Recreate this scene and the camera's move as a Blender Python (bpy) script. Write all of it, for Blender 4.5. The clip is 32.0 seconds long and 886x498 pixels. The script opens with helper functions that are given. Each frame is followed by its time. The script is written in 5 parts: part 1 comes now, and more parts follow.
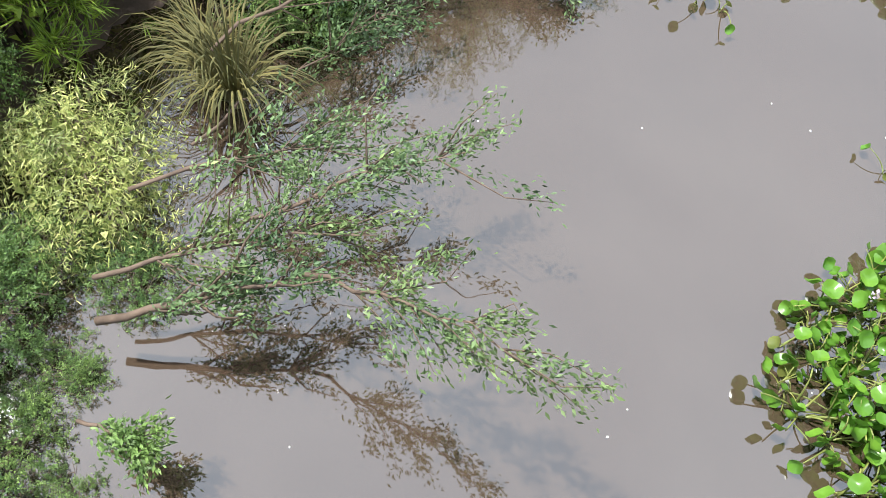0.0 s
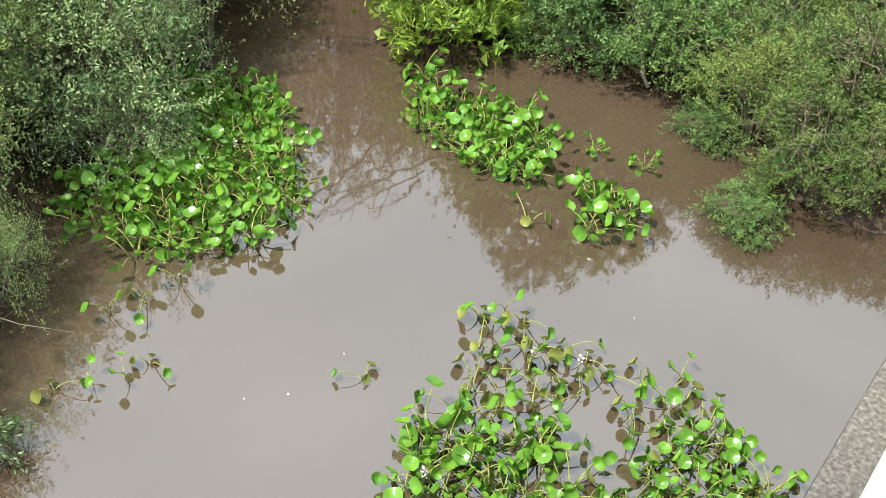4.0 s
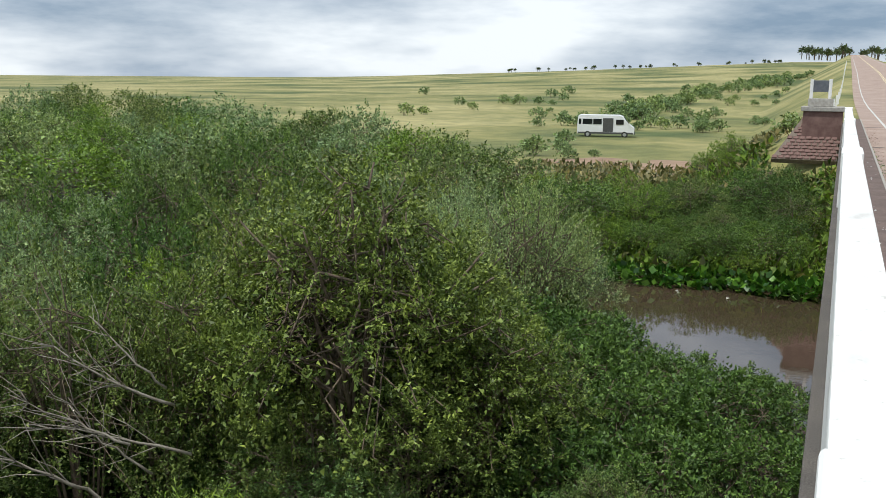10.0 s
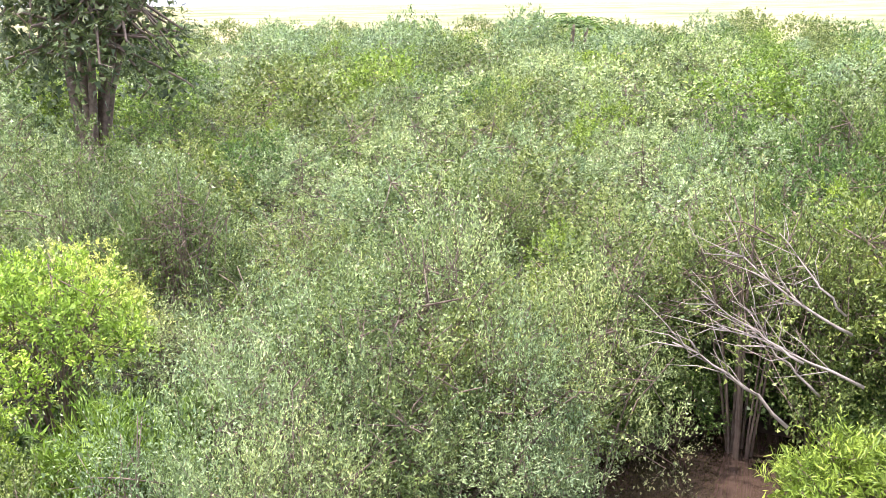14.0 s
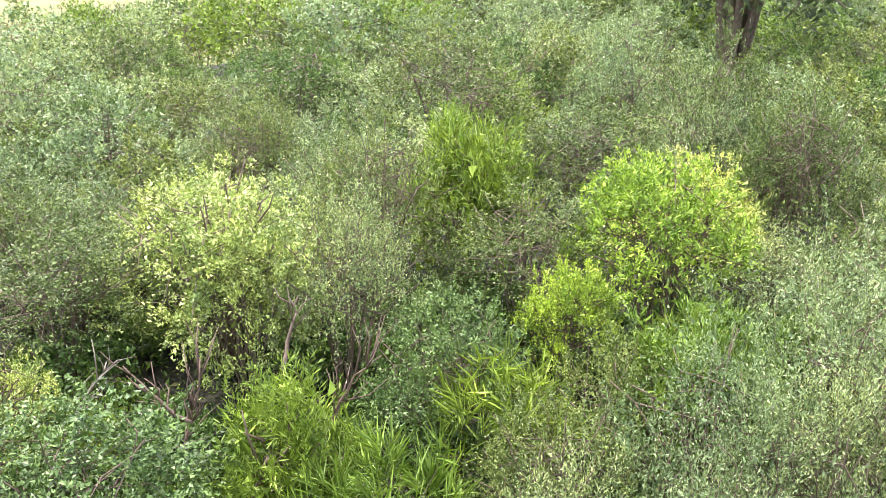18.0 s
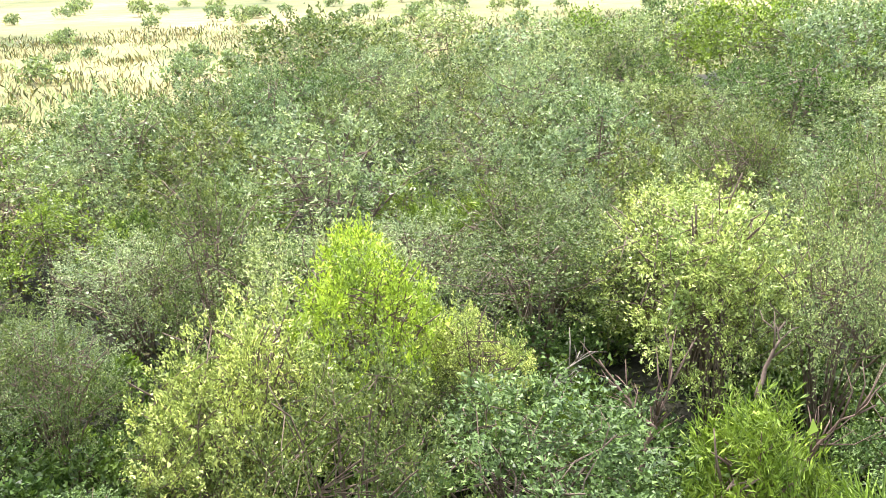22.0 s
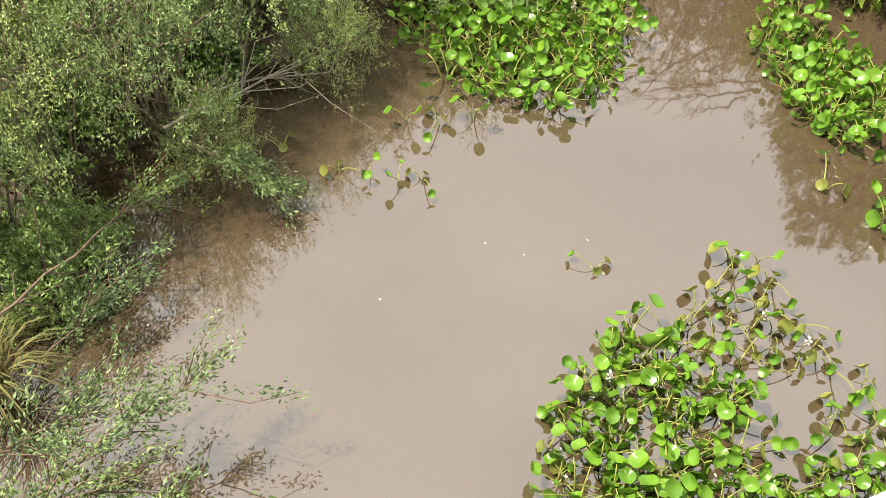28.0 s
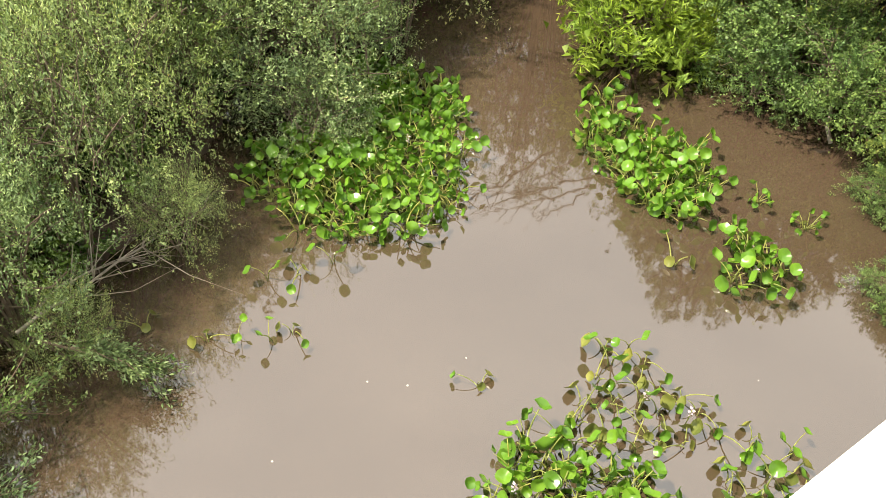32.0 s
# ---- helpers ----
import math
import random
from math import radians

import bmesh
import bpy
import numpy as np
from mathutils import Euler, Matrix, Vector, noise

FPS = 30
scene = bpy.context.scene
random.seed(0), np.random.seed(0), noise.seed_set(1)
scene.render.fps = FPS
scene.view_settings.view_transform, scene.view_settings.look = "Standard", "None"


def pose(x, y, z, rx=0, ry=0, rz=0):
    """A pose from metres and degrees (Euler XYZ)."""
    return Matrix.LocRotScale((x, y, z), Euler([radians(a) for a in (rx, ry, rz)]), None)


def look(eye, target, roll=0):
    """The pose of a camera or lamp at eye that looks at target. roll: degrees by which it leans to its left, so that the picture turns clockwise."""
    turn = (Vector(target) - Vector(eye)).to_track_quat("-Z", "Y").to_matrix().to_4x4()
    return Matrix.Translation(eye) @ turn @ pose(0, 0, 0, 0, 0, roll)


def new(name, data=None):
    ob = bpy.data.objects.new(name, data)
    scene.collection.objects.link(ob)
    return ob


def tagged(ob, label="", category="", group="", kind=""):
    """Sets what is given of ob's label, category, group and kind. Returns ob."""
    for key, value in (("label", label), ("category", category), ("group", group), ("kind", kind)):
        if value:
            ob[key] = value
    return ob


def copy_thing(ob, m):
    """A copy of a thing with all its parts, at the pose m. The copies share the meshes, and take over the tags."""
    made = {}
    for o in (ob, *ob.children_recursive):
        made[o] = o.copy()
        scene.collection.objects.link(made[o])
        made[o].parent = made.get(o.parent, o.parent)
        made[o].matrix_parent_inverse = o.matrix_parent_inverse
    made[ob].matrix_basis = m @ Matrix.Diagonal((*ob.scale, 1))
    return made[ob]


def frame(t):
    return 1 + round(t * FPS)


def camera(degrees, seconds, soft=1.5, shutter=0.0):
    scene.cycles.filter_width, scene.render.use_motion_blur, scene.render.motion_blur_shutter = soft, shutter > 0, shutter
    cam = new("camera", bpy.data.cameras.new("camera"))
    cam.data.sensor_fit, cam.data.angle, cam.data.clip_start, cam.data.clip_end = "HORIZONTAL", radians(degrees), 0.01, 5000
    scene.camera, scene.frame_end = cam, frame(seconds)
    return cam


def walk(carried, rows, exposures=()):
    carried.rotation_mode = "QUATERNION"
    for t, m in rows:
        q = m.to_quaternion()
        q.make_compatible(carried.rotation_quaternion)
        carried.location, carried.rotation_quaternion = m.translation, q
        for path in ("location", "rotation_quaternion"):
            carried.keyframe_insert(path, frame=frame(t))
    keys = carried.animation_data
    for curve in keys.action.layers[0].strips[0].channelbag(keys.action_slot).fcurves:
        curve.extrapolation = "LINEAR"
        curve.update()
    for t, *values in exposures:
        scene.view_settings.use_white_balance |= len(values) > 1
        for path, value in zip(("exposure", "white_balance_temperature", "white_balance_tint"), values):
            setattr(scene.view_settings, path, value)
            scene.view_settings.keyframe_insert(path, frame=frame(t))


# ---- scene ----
cam = camera(52.2, 32.0, soft=0.7)
walk(cam, [
    (0.0, pose(-0.529, -0.737, 6.507, 23.60, -6.41, 87.02)),
    (0.5, pose(-0.528, -0.428, 6.496, 19.30, -5.89, 86.01)),
    (1.0, pose(-0.370, -0.237, 6.498, 20.39, -7.23, 80.59)),
    (1.5, pose(-0.165, -0.070, 6.456, 24.01, -8.85, 70.37)),
    (2.0, pose(-0.150, 0.008, 6.557, 26.78, -9.03, 59.90)),
    (2.5, pose(-0.161, -0.022, 6.660, 30.01, -8.81, 52.81)),
    (3.0, pose(-0.148, 0.019, 6.704, 35.99, -6.44, 46.80)),
    (3.5, pose(-0.103, 0.091, 6.795, 42.05, -3.29, 42.64)),
    (4.0, pose(-0.083, 0.163, 6.859, 47.12, -1.13, 38.99)),
    (4.5, pose(-0.107, 0.212, 6.893, 50.74, 0.41, 35.47)),
    (6.5, pose(-0.092, 0.432, 7.129, 62.79, 2.32, 26.35)),
    (7.0, pose(-0.097, 0.441, 7.209, 66.31, 1.89, 23.76)),
    (7.5, pose(-0.086, 0.447, 7.252, 70.53, 1.65, 21.34)),
    (8.0, pose(-0.074, 0.499, 7.265, 73.88, 1.09, 19.20)),
    (8.5, pose(-0.060, 0.607, 7.254, 76.98, 0.83, 18.77)),
    (9.0, pose(-0.031, 0.660, 7.241, 79.44, 1.07, 19.37)),
    (9.5, pose(-0.065, 0.665, 7.244, 79.85, 0.24, 20.56)),
    (10.0, pose(-0.073, 0.593, 7.253, 79.34, -0.60, 23.71)),
    (10.5, pose(-0.279, 0.618, 7.163, 79.12, -0.55, 28.22)),
    (11.0, pose(-0.337, 0.473, 7.139, 78.09, -0.35, 33.85)),
    (11.5, pose(-0.263, 0.365, 7.085, 77.16, -0.11, 38.78)),
    (12.0, pose(-0.261, 0.299, 7.046, 76.11, -0.19, 43.19)),
    (12.5, pose(-0.307, 0.214, 7.027, 75.05, -0.47, 47.51)),
    (13.0, pose(-0.380, 0.078, 7.046, 74.05, -0.52, 52.07)),
    (13.5, pose(-0.407, -0.121, 7.140, 73.92, -0.07, 57.59)),
    (14.0, pose(-0.342, -0.141, 7.208, 74.75, 0.51, 63.29)),
    (14.5, pose(-0.347, -0.087, 7.177, 75.19, 0.47, 67.92)),
    (16.5, pose(-0.471, -0.175, 7.171, 72.78, -0.10, 85.86)),
    (17.0, pose(-0.353, -0.226, 7.147, 71.72, 0.26, 91.59)),
    (17.5, pose(-0.264, -0.267, 7.153, 70.98, 0.73, 96.98)),
    (18.0, pose(-0.217, -0.329, 7.160, 70.52, 1.27, 101.53)),
    (18.5, pose(-0.177, -0.365, 7.200, 71.10, 1.33, 105.54)),
    (19.0, pose(-0.143, -0.455, 7.191, 71.37, 1.05, 109.12)),
    (19.5, pose(-0.096, -0.570, 7.181, 70.84, 0.90, 112.82)),
    (20.0, pose(-0.051, -0.639, 7.175, 70.74, 1.02, 117.13)),
    (20.5, pose(0.001, -0.682, 7.166, 70.92, 1.28, 121.11)),
    (21.0, pose(0.044, -0.712, 7.186, 71.44, 1.97, 125.18)),
    (21.5, pose(0.000, -0.758, 7.199, 71.74, 2.05, 128.36)),
    (22.0, pose(-0.063, -0.820, 7.155, 71.88, 1.95, 130.43)),
    (22.5, pose(-0.139, -0.923, 7.099, 71.86, 1.69, 130.83)),
    (23.0, pose(-0.101, -0.929, 7.111, 69.95, 1.17, 128.12)),
    (23.5, pose(0.030, -0.752, 7.138, 66.02, 0.71, 121.76)),
    (24.0, pose(0.055, -0.586, 7.142, 61.93, 0.96, 116.96)),
    (24.5, pose(0.097, -0.397, 7.150, 54.34, 0.21, 108.43)),
    (25.0, pose(0.176, -0.348, 7.093, 46.74, -0.07, 100.30)),
    (25.5, pose(0.193, -0.426, 7.047, 41.09, -1.25, 95.46)),
    (27.5, pose(0.144, 0.263, 7.165, 36.11, -1.53, 74.71)),
    (28.0, pose(0.135, 0.337, 7.301, 36.99, -2.56, 67.60)),
    (28.5, pose(0.171, 0.338, 7.393, 38.84, -2.83, 62.51)),
    (29.0, pose(0.168, 0.463, 7.376, 41.99, -3.44, 58.48)),
    (29.5, pose(0.195, 0.374, 7.365, 44.64, -3.18, 55.60)),
    (30.0, pose(0.204, 0.352, 7.343, 46.01, -2.09, 53.04)),
    (30.5, pose(0.177, 0.322, 7.364, 45.99, -1.42, 52.40)),
    (31.0, pose(0.178, 0.378, 7.366, 45.29, -1.12, 52.89)),
    (31.5, pose(0.192, 0.401, 7.376, 45.12, -1.08, 53.07)),
    (32.0, pose(0.210, 0.396, 7.410, 45.69, -0.81, 54.08)),
], exposures=[
    (0.0, 0.5, 6000, 8), (2.0, 0.35, 6100, 6), (3.0, 0.4, 6150, 5), (4.0, 0.65, 6300, 3), (6.5, 0.4, 6400, 1), (7.5, -0.15, 6400, 2), (9.0, -0.65, 6200, 3), (10.0, -0.8, 6100, 7), (10.5, -0.6, 6100, 8), (11.5, 0.2, 6000, 12), (12.0, 0.75, 5900, 18), (12.5, 1.2, 6000, 33), (14.0, 1.2, 6000, 32), (17.5, 1.13, 6150, 25), (22.0, 1.05, 6250, 22), (24.0, 1.1, 6400, 13), (25.0, 1.15, 6700, 9), (28.0, 0.75, 7500, 8), (32.0, 0.7, 7500, 8),
])

# ---- world, sun ----
world = bpy.data.worlds.new("world")
scene.world = world
world.use_nodes = True
SUN_ELEV, SUN_TURN = radians(66.1), radians(212.5)   # turn measured from +y towards +x
wn, wl = world.node_tree.nodes, world.node_tree.links
wn.clear()
w_out = wn.new("ShaderNodeOutputWorld")
w_sky = wn.new("ShaderNodeTexSky")
w_sky.sky_type, w_sky.sun_disc = 'NISHITA', False
w_sky.sun_elevation, w_sky.sun_rotation = SUN_ELEV, SUN_TURN
w_blue = wn.new("ShaderNodeBackground")
w_blue.inputs[1].default_value = 0.13
wl.new(w_sky.outputs[0], w_blue.inputs[0])
w_tc = wn.new("ShaderNodeTexCoord")
w_map = wn.new("ShaderNodeMapping")
w_map.inputs["Scale"].default_value = (1.0, 1.0, 4.0)
wl.new(w_tc.outputs["Generated"], w_map.inputs[0])
w_n1 = wn.new("ShaderNodeTexNoise")
w_n1.inputs["Scale"].default_value, w_n1.inputs["Detail"].default_value = 2.6, 8
w_n1.inputs["Roughness"].default_value = 0.55
wl.new(w_map.outputs[0], w_n1.inputs["Vector"])
w_tone = wn.new("ShaderNodeValToRGB")
el = w_tone.color_ramp.elements
el[0].position, el[0].color = 0.36, (0.32, 0.42, 0.55, 1)
el[1].position, el[1].color = 0.62, (1.25, 1.25, 1.25, 1)
e3 = el.new(0.5)
e3.color = (0.80, 0.85, 0.92, 1)
wl.new(w_n1.outputs["Fac"], w_tone.inputs[0])
w_cloud = wn.new("ShaderNodeBackground")
w_cloud.inputs[1].default_value = 1.5
w_sep = wn.new("ShaderNodeSeparateXYZ")   # thin even overcast overhead, broken cloud low down
wl.new(w_tc.outputs["Generated"], w_sep.inputs[0])
w_high = wn.new("ShaderNodeMapRange")
w_high.inputs["From Min"].default_value, w_high.inputs["From Max"].default_value = 0.22, 0.5
w_high.inputs["To Max"].default_value = 0.86
wl.new(w_sep.outputs[2], w_high.inputs[0])
w_even = wn.new("ShaderNodeMix")
w_even.data_type = "RGBA"
w_even.inputs[7].default_value = (0.80, 0.84, 0.90, 1)
wl.new(w_high.outputs[0], w_even.inputs[0])
wl.new(w_tone.outputs[0], w_even.inputs[6])
wl.new(w_even.outputs[2], w_cloud.inputs[0])
w_mix = wn.new("ShaderNodeMixShader")
w_mix.inputs[0].default_value = 0.88
wl.new(w_blue.outputs[0], w_mix.inputs[1])
wl.new(w_cloud.outputs[0], w_mix.inputs[2])
wl.new(w_mix.outputs[0], w_out.inputs[0])

sun = new("sun", bpy.data.lights.new("sun", "SUN"))
sun.data.energy, sun.data.angle, sun.data.color = 5.0, radians(1.5), (1.0, 0.95, 0.86)
sun_from = Vector((math.sin(SUN_TURN) * math.cos(SUN_ELEV), math.cos(SUN_TURN) * math.cos(SUN_ELEV), math.sin(SUN_ELEV)))
sun.matrix_world = look(sun_from * 60, (0, 0, 0))


# ---- materials ----
def shader(name):
    m = bpy.data.materials.new(name)
    m.use_nodes = True
    n, l = m.node_tree.nodes, m.node_tree.links
    return m, n, l, n["Principled BSDF"]


def ramp(n, l, src, stops):
    r = n.new("ShaderNodeValToRGB")
    e = r.color_ramp.elements
    e[0].position, e[0].color = stops[0][0], (*stops[0][1], 1)
    e[1].position, e[1].color = stops[-1][0], (*stops[-1][1], 1)
    for p, c in stops[1:-1]:
        e.new(p).color = (*c, 1)
    l.new(src, r.inputs[0])
    return r.outputs[0]


def noise_tex(n, l, scale, detail=4, coord="Object", rough=0.55, stretch=None):
    tc = n.new("ShaderNodeTexCoord")
    src = tc.outputs[coord]
    if stretch:
        mp = n.new("ShaderNodeMapping")
        mp.inputs["Scale"].default_value = stretch
        l.new(src, mp.inputs[0])
        src = mp.outputs[0]
    t = n.new("ShaderNodeTexNoise")
    t.inputs["Scale"].default_value, t.inputs["Detail"].default_value = scale, detail
    t.inputs["Roughness"].default_value = rough
    l.new(src, t.inputs["Vector"])
    return t.outputs["Fac"]


def mix_col(n, l, fac, a, b, how="MIX"):
    m = n.new("ShaderNodeMix")
    m.data_type, m.blend_type = "RGBA", how
    for i, v in ((0, fac), (6, a), (7, b)):
        if isinstance(v, (int, float)):
            m.inputs[i].default_value = v
        elif isinstance(v, tuple):
            m.inputs[i].default_value = (*v, 1)
        else:
            l.new(v, m.inputs[i])
    return m.outputs[2]


def bump(n, l, bsdf, height, strength=0.4, dist=0.02):
    b = n.new("ShaderNodeBump")
    b.inputs["Strength"].default_value, b.inputs["Distance"].default_value = strength, dist
    l.new(height, b.inputs["Height"])
    l.new(b.outputs[0], bsdf.inputs["Normal"])


def foliage(name, dark, mid, light, rough=0.48, glow=0.14, dry=None):
    """Leaves: the colour differs from leaf to leaf, from plant to plant and from branch to branch."""
    m, n, l, b = shader(name)
    geo, info = n.new("ShaderNodeNewGeometry"), n.new("ShaderNodeObjectInfo")
    stops = [(0.0, tuple(v * 0.6 for v in dark)), (0.45, mid), (0.8, light), (0.97, tuple(v * 1.35 for v in light))]
    if dry:
        stops.append((1.0, dry))
    col = ramp(n, l, geo.outputs["Random Per Island"], stops)
    patch = noise_tex(n, l, 1.9, 3)
    tone = ramp(n, l, patch, [(0.3, (0.55, 0.64, 0.60)), (0.7, (1.45, 1.32, 1.1))])
    col = mix_col(n, l, 1.0, col, tone, "MULTIPLY")
    plant = ramp(n, l, info.outputs["Random"], [(0.0, (0.8, 0.86, 0.85)), (0.5, (1.0, 1.0, 1.0)), (1.0, (1.2, 1.12, 0.95))])
    col = mix_col(n, l, 1.0, col, plant, "MULTIPLY")
    l.new(col, b.inputs["Base Color"])
    b.inputs["Roughness"].default_value = rough
    b.inputs["Specular IOR Level"].default_value = 0.5 if rough < 0.4 else 0.35
    t = n.new("ShaderNodeBsdfTranslucent")
    l.new(mix_col(n, l, 1.0, col, (1.1, 1.15, 0.6), "MULTIPLY"), t.inputs[0])
    mx = n.new("ShaderNodeMixShader")
    mx.inputs[0].default_value = glow
    l.new(b.outputs[0], mx.inputs[1])
    l.new(t.outputs[0], mx.inputs[2])
    l.new(mx.outputs[0], n["Material Output"].inputs[0])
    return m


def surface(name, stops, scale, rough=0.85, bump_scale=None, bump_strength=0.4, dist=0.01, second=None, stretch=None, metal=0.0):
    m, n, l, b = shader(name)
    col = ramp(n, l, noise_tex(n, l, scale, 6, stretch=stretch), stops)
    if second:
        s_scale, s_stops = second
        col = mix_col(n, l, 1.0, col, ramp(n, l, noise_tex(n, l, s_scale, 4), s_stops), "MULTIPLY")
    l.new(col, b.inputs["Base Color"])
    b.inputs["Roughness"].default_value, b.inputs["Metallic"].default_value = rough, metal
    if bump_scale:
        bump(n, l, b, noise_tex(n, l, bump_scale, 6), bump_strength, dist)
    return m


M = {}
M["olive"] = foliage("olive_leaves", (0.0735, 0.114, 0.0287), (0.119, 0.178, 0.0474), (0.195, 0.268, 0.0827), dry=(0.211, 0.175, 0.0863))
M["tree_green"] = foliage("tree_leaves", (0.087, 0.131, 0.0254), (0.148, 0.208, 0.0415), (0.252, 0.319, 0.074))
M["greygreen"] = foliage("grey_green_leaves", (0.1314, 0.191, 0.09), (0.2142, 0.303, 0.1463), (0.3276, 0.441, 0.23), glow=0.2, dry=(0.348, 0.305, 0.152))
M["deep"] = foliage("deep_green_leaves", (0.0575, 0.11, 0.0245), (0.0902, 0.168, 0.0368), (0.147, 0.246, 0.0576))
M["bluegreen"] = foliage("blue_green_leaves", (0.068, 0.122, 0.036), (0.112, 0.19, 0.058), (0.18, 0.285, 0.095))
M["lime"] = foliage("lime_leaves", (0.175, 0.275, 0.035), (0.275, 0.415, 0.05), (0.415, 0.575, 0.085), glow=0.2)
M["fresh"] = foliage("fresh_green_leaves", (0.103, 0.176, 0.0246), (0.158, 0.26, 0.036), (0.233, 0.354, 0.0604), glow=0.2)
M["pale"] = foliage("pale_flowering_leaves", (0.219, 0.291, 0.0721), (0.344, 0.444, 0.113), (0.564, 0.664, 0.246))
M["willow"] = foliage("willow_leaves", (0.0642, 0.105, 0.0444), (0.101, 0.161, 0.067), (0.16, 0.239, 0.116))
M["feathery"] = foliage("feathery_leaves", (0.158, 0.223, 0.0557), (0.307, 0.37, 0.111), (0.482, 0.509, 0.223), dry=(0.443, 0.387, 0.226))
M["dark_tree"] = foliage("dark_tree_leaves", (0.051, 0.085, 0.034), (0.085, 0.128, 0.051), (0.145, 0.187, 0.0764), glow=0.2)
M["sedge"] = foliage("sedge_blades", (0.0744, 0.0967, 0.0372), (0.142, 0.149, 0.067), (0.246, 0.216, 0.112), dry=(0.283, 0.209, 0.119))
M["hyacinth"] = foliage("hyacinth_leaf", (0.016, 0.062, 0.006), (0.042, 0.135, 0.013), (0.105, 0.225, 0.03), rough=0.28, glow=0.2)
M["hyacinth_old"] = foliage("hyacinth_old_leaf", (0.0425, 0.0595, 0.017), (0.0765, 0.111, 0.0255), (0.187, 0.204, 0.0595), rough=0.35, glow=0.2)
M["petiole"] = foliage("hyacinth_stalk", (0.136, 0.212, 0.0425), (0.23, 0.289, 0.0765), (0.34, 0.34, 0.136), rough=0.4, glow=0.15)
M["petal"] = foliage("hyacinth_petals", (0.383, 0.306, 0.51), (0.493, 0.408, 0.612), (0.595, 0.527, 0.68), glow=0.2)
M["bark"] = surface("brown_bark", [(0.3, (0.10, 0.07, 0.05)), (0.7, (0.22, 0.17, 0.12))], 9, bump_scale=30)
M["redbark"] = surface("reddish_bark", [(0.3, (0.10, 0.068, 0.05)), (0.7, (0.20, 0.14, 0.10))], 9, bump_scale=30)
M["deadwood"] = surface("bleached_deadwood", [(0.3, (0.211, 0.18, 0.139)), (0.7, (0.36, 0.324, 0.267))], 8, bump_scale=25)
M["paint"] = surface("white_limewash", [(0.30, (0.62, 0.60, 0.57)), (0.42, (0.80, 0.79, 0.77)), (0.75, (0.86, 0.855, 0.84))], 3.0, 0.8, 60, 0.25, 0.004,
                     second=(14, [(0.28, (0.72, 0.70, 0.67)), (0.36, (1, 1, 1))]), stretch=(1, 0.35, 1))
M["concrete"] = surface("speckled_concrete", [(0.32, (0.055, 0.046, 0.04)), (0.5, (0.105, 0.093, 0.082)), (0.7, (0.19, 0.175, 0.16))], 110, 0.9, 70, 0.5, 0.006,
                        second=(3, [(0.3, (0.8, 0.8, 0.8)), (0.7, (1.1, 1.08, 1.05))]))
M["kerb"] = surface("dark_kerb_strip", [(0.3, (0.115, 0.085, 0.075)), (0.7, (0.19, 0.14, 0.125))], 2.5, 0.9, 40, 0.4, 0.006,
                    second=(22, [(0.3, (0.8, 0.8, 0.8)), (0.7, (1.2, 1.15, 1.1))]))
M["road"] = surface("worn_road", [(0.3, (0.33, 0.235, 0.19)), (0.6, (0.42, 0.315, 0.26)), (0.8, (0.48, 0.38, 0.32))], 0.6, 0.9, 50, 0.3, 0.005,
                    second=(16, [(0.3, (0.85, 0.84, 0.83)), (0.7, (1.1, 1.1, 1.1))]))
M["line"] = surface("road_paint", [(0.3, (0.496, 0.48, 0.44)), (0.6, (0.64, 0.632, 0.6))], 9, 0.7)
M["yellow_line"] = surface("yellow_road_paint", [(0.3, (0.60, 0.50, 0.28)), (0.6, (0.72, 0.62, 0.38))], 9, 0.7)
M["brick"] = surface("red_stone_block", [(0.3, (0.137, 0.075, 0.064)), (0.7, (0.245, 0.15, 0.128))], 3, 0.9, 40, 0.5, 0.01)
M["mortar"] = surface("mortar", [(0.3, (0.165, 0.13, 0.1)), (0.7, (0.231, 0.187, 0.15))], 12, 0.95)
M["plinth"] = surface("grey_plinth", [(0.3, (0.30, 0.28, 0.25)), (0.7, (0.46, 0.44, 0.40))], 8, 0.9, 40)
M["panel"] = surface("slate_panel", [(0.3, (0.09, 0.10, 0.12)), (0.7, (0.15, 0.16, 0.18))], 6, 0.5)
M["van_white"] = surface("van_paint", [(0.3, (0.78, 0.78, 0.78)), (0.7, (0.84, 0.84, 0.84))], 2, 0.25)
M["rubber"] = surface("tyre_rubber", [(0.3, (0.02, 0.02, 0.02)), (0.7, (0.04, 0.04, 0.04))], 20, 0.9)
M["bumper"] = surface("grey_plastic", [(0.3, (0.06, 0.06, 0.06)), (0.7, (0.1, 0.1, 0.1))], 20, 0.6)
M["steel"] = surface("wheel_steel", [(0.3, (0.45, 0.45, 0.45)), (0.7, (0.6, 0.6, 0.6))], 8, 0.4, metal=0.8)
M["mud"] = surface("wet_mud", [(0.3, (0.045, 0.032, 0.022)), (0.7, (0.10, 0.065, 0.045))], 2.5, 0.7, 12, 0.7, 0.03)
M["foam"] = surface("foam_fleck", [(0.3, (0.7, 0.7, 0.66)), (0.7, (0.85, 0.85, 0.82))], 20, 0.8)
# thicket floor: the shade beneath the shrubs is put into its near-black colour
M["litter"] = surface("shaded_thicket_floor", [(0.3, (0.012, 0.014, 0.007)), (0.55, (0.026, 0.028, 0.012)), (0.75, (0.045, 0.04, 0.022))], 1.6, 0.95, 8, 0.8, 0.06)
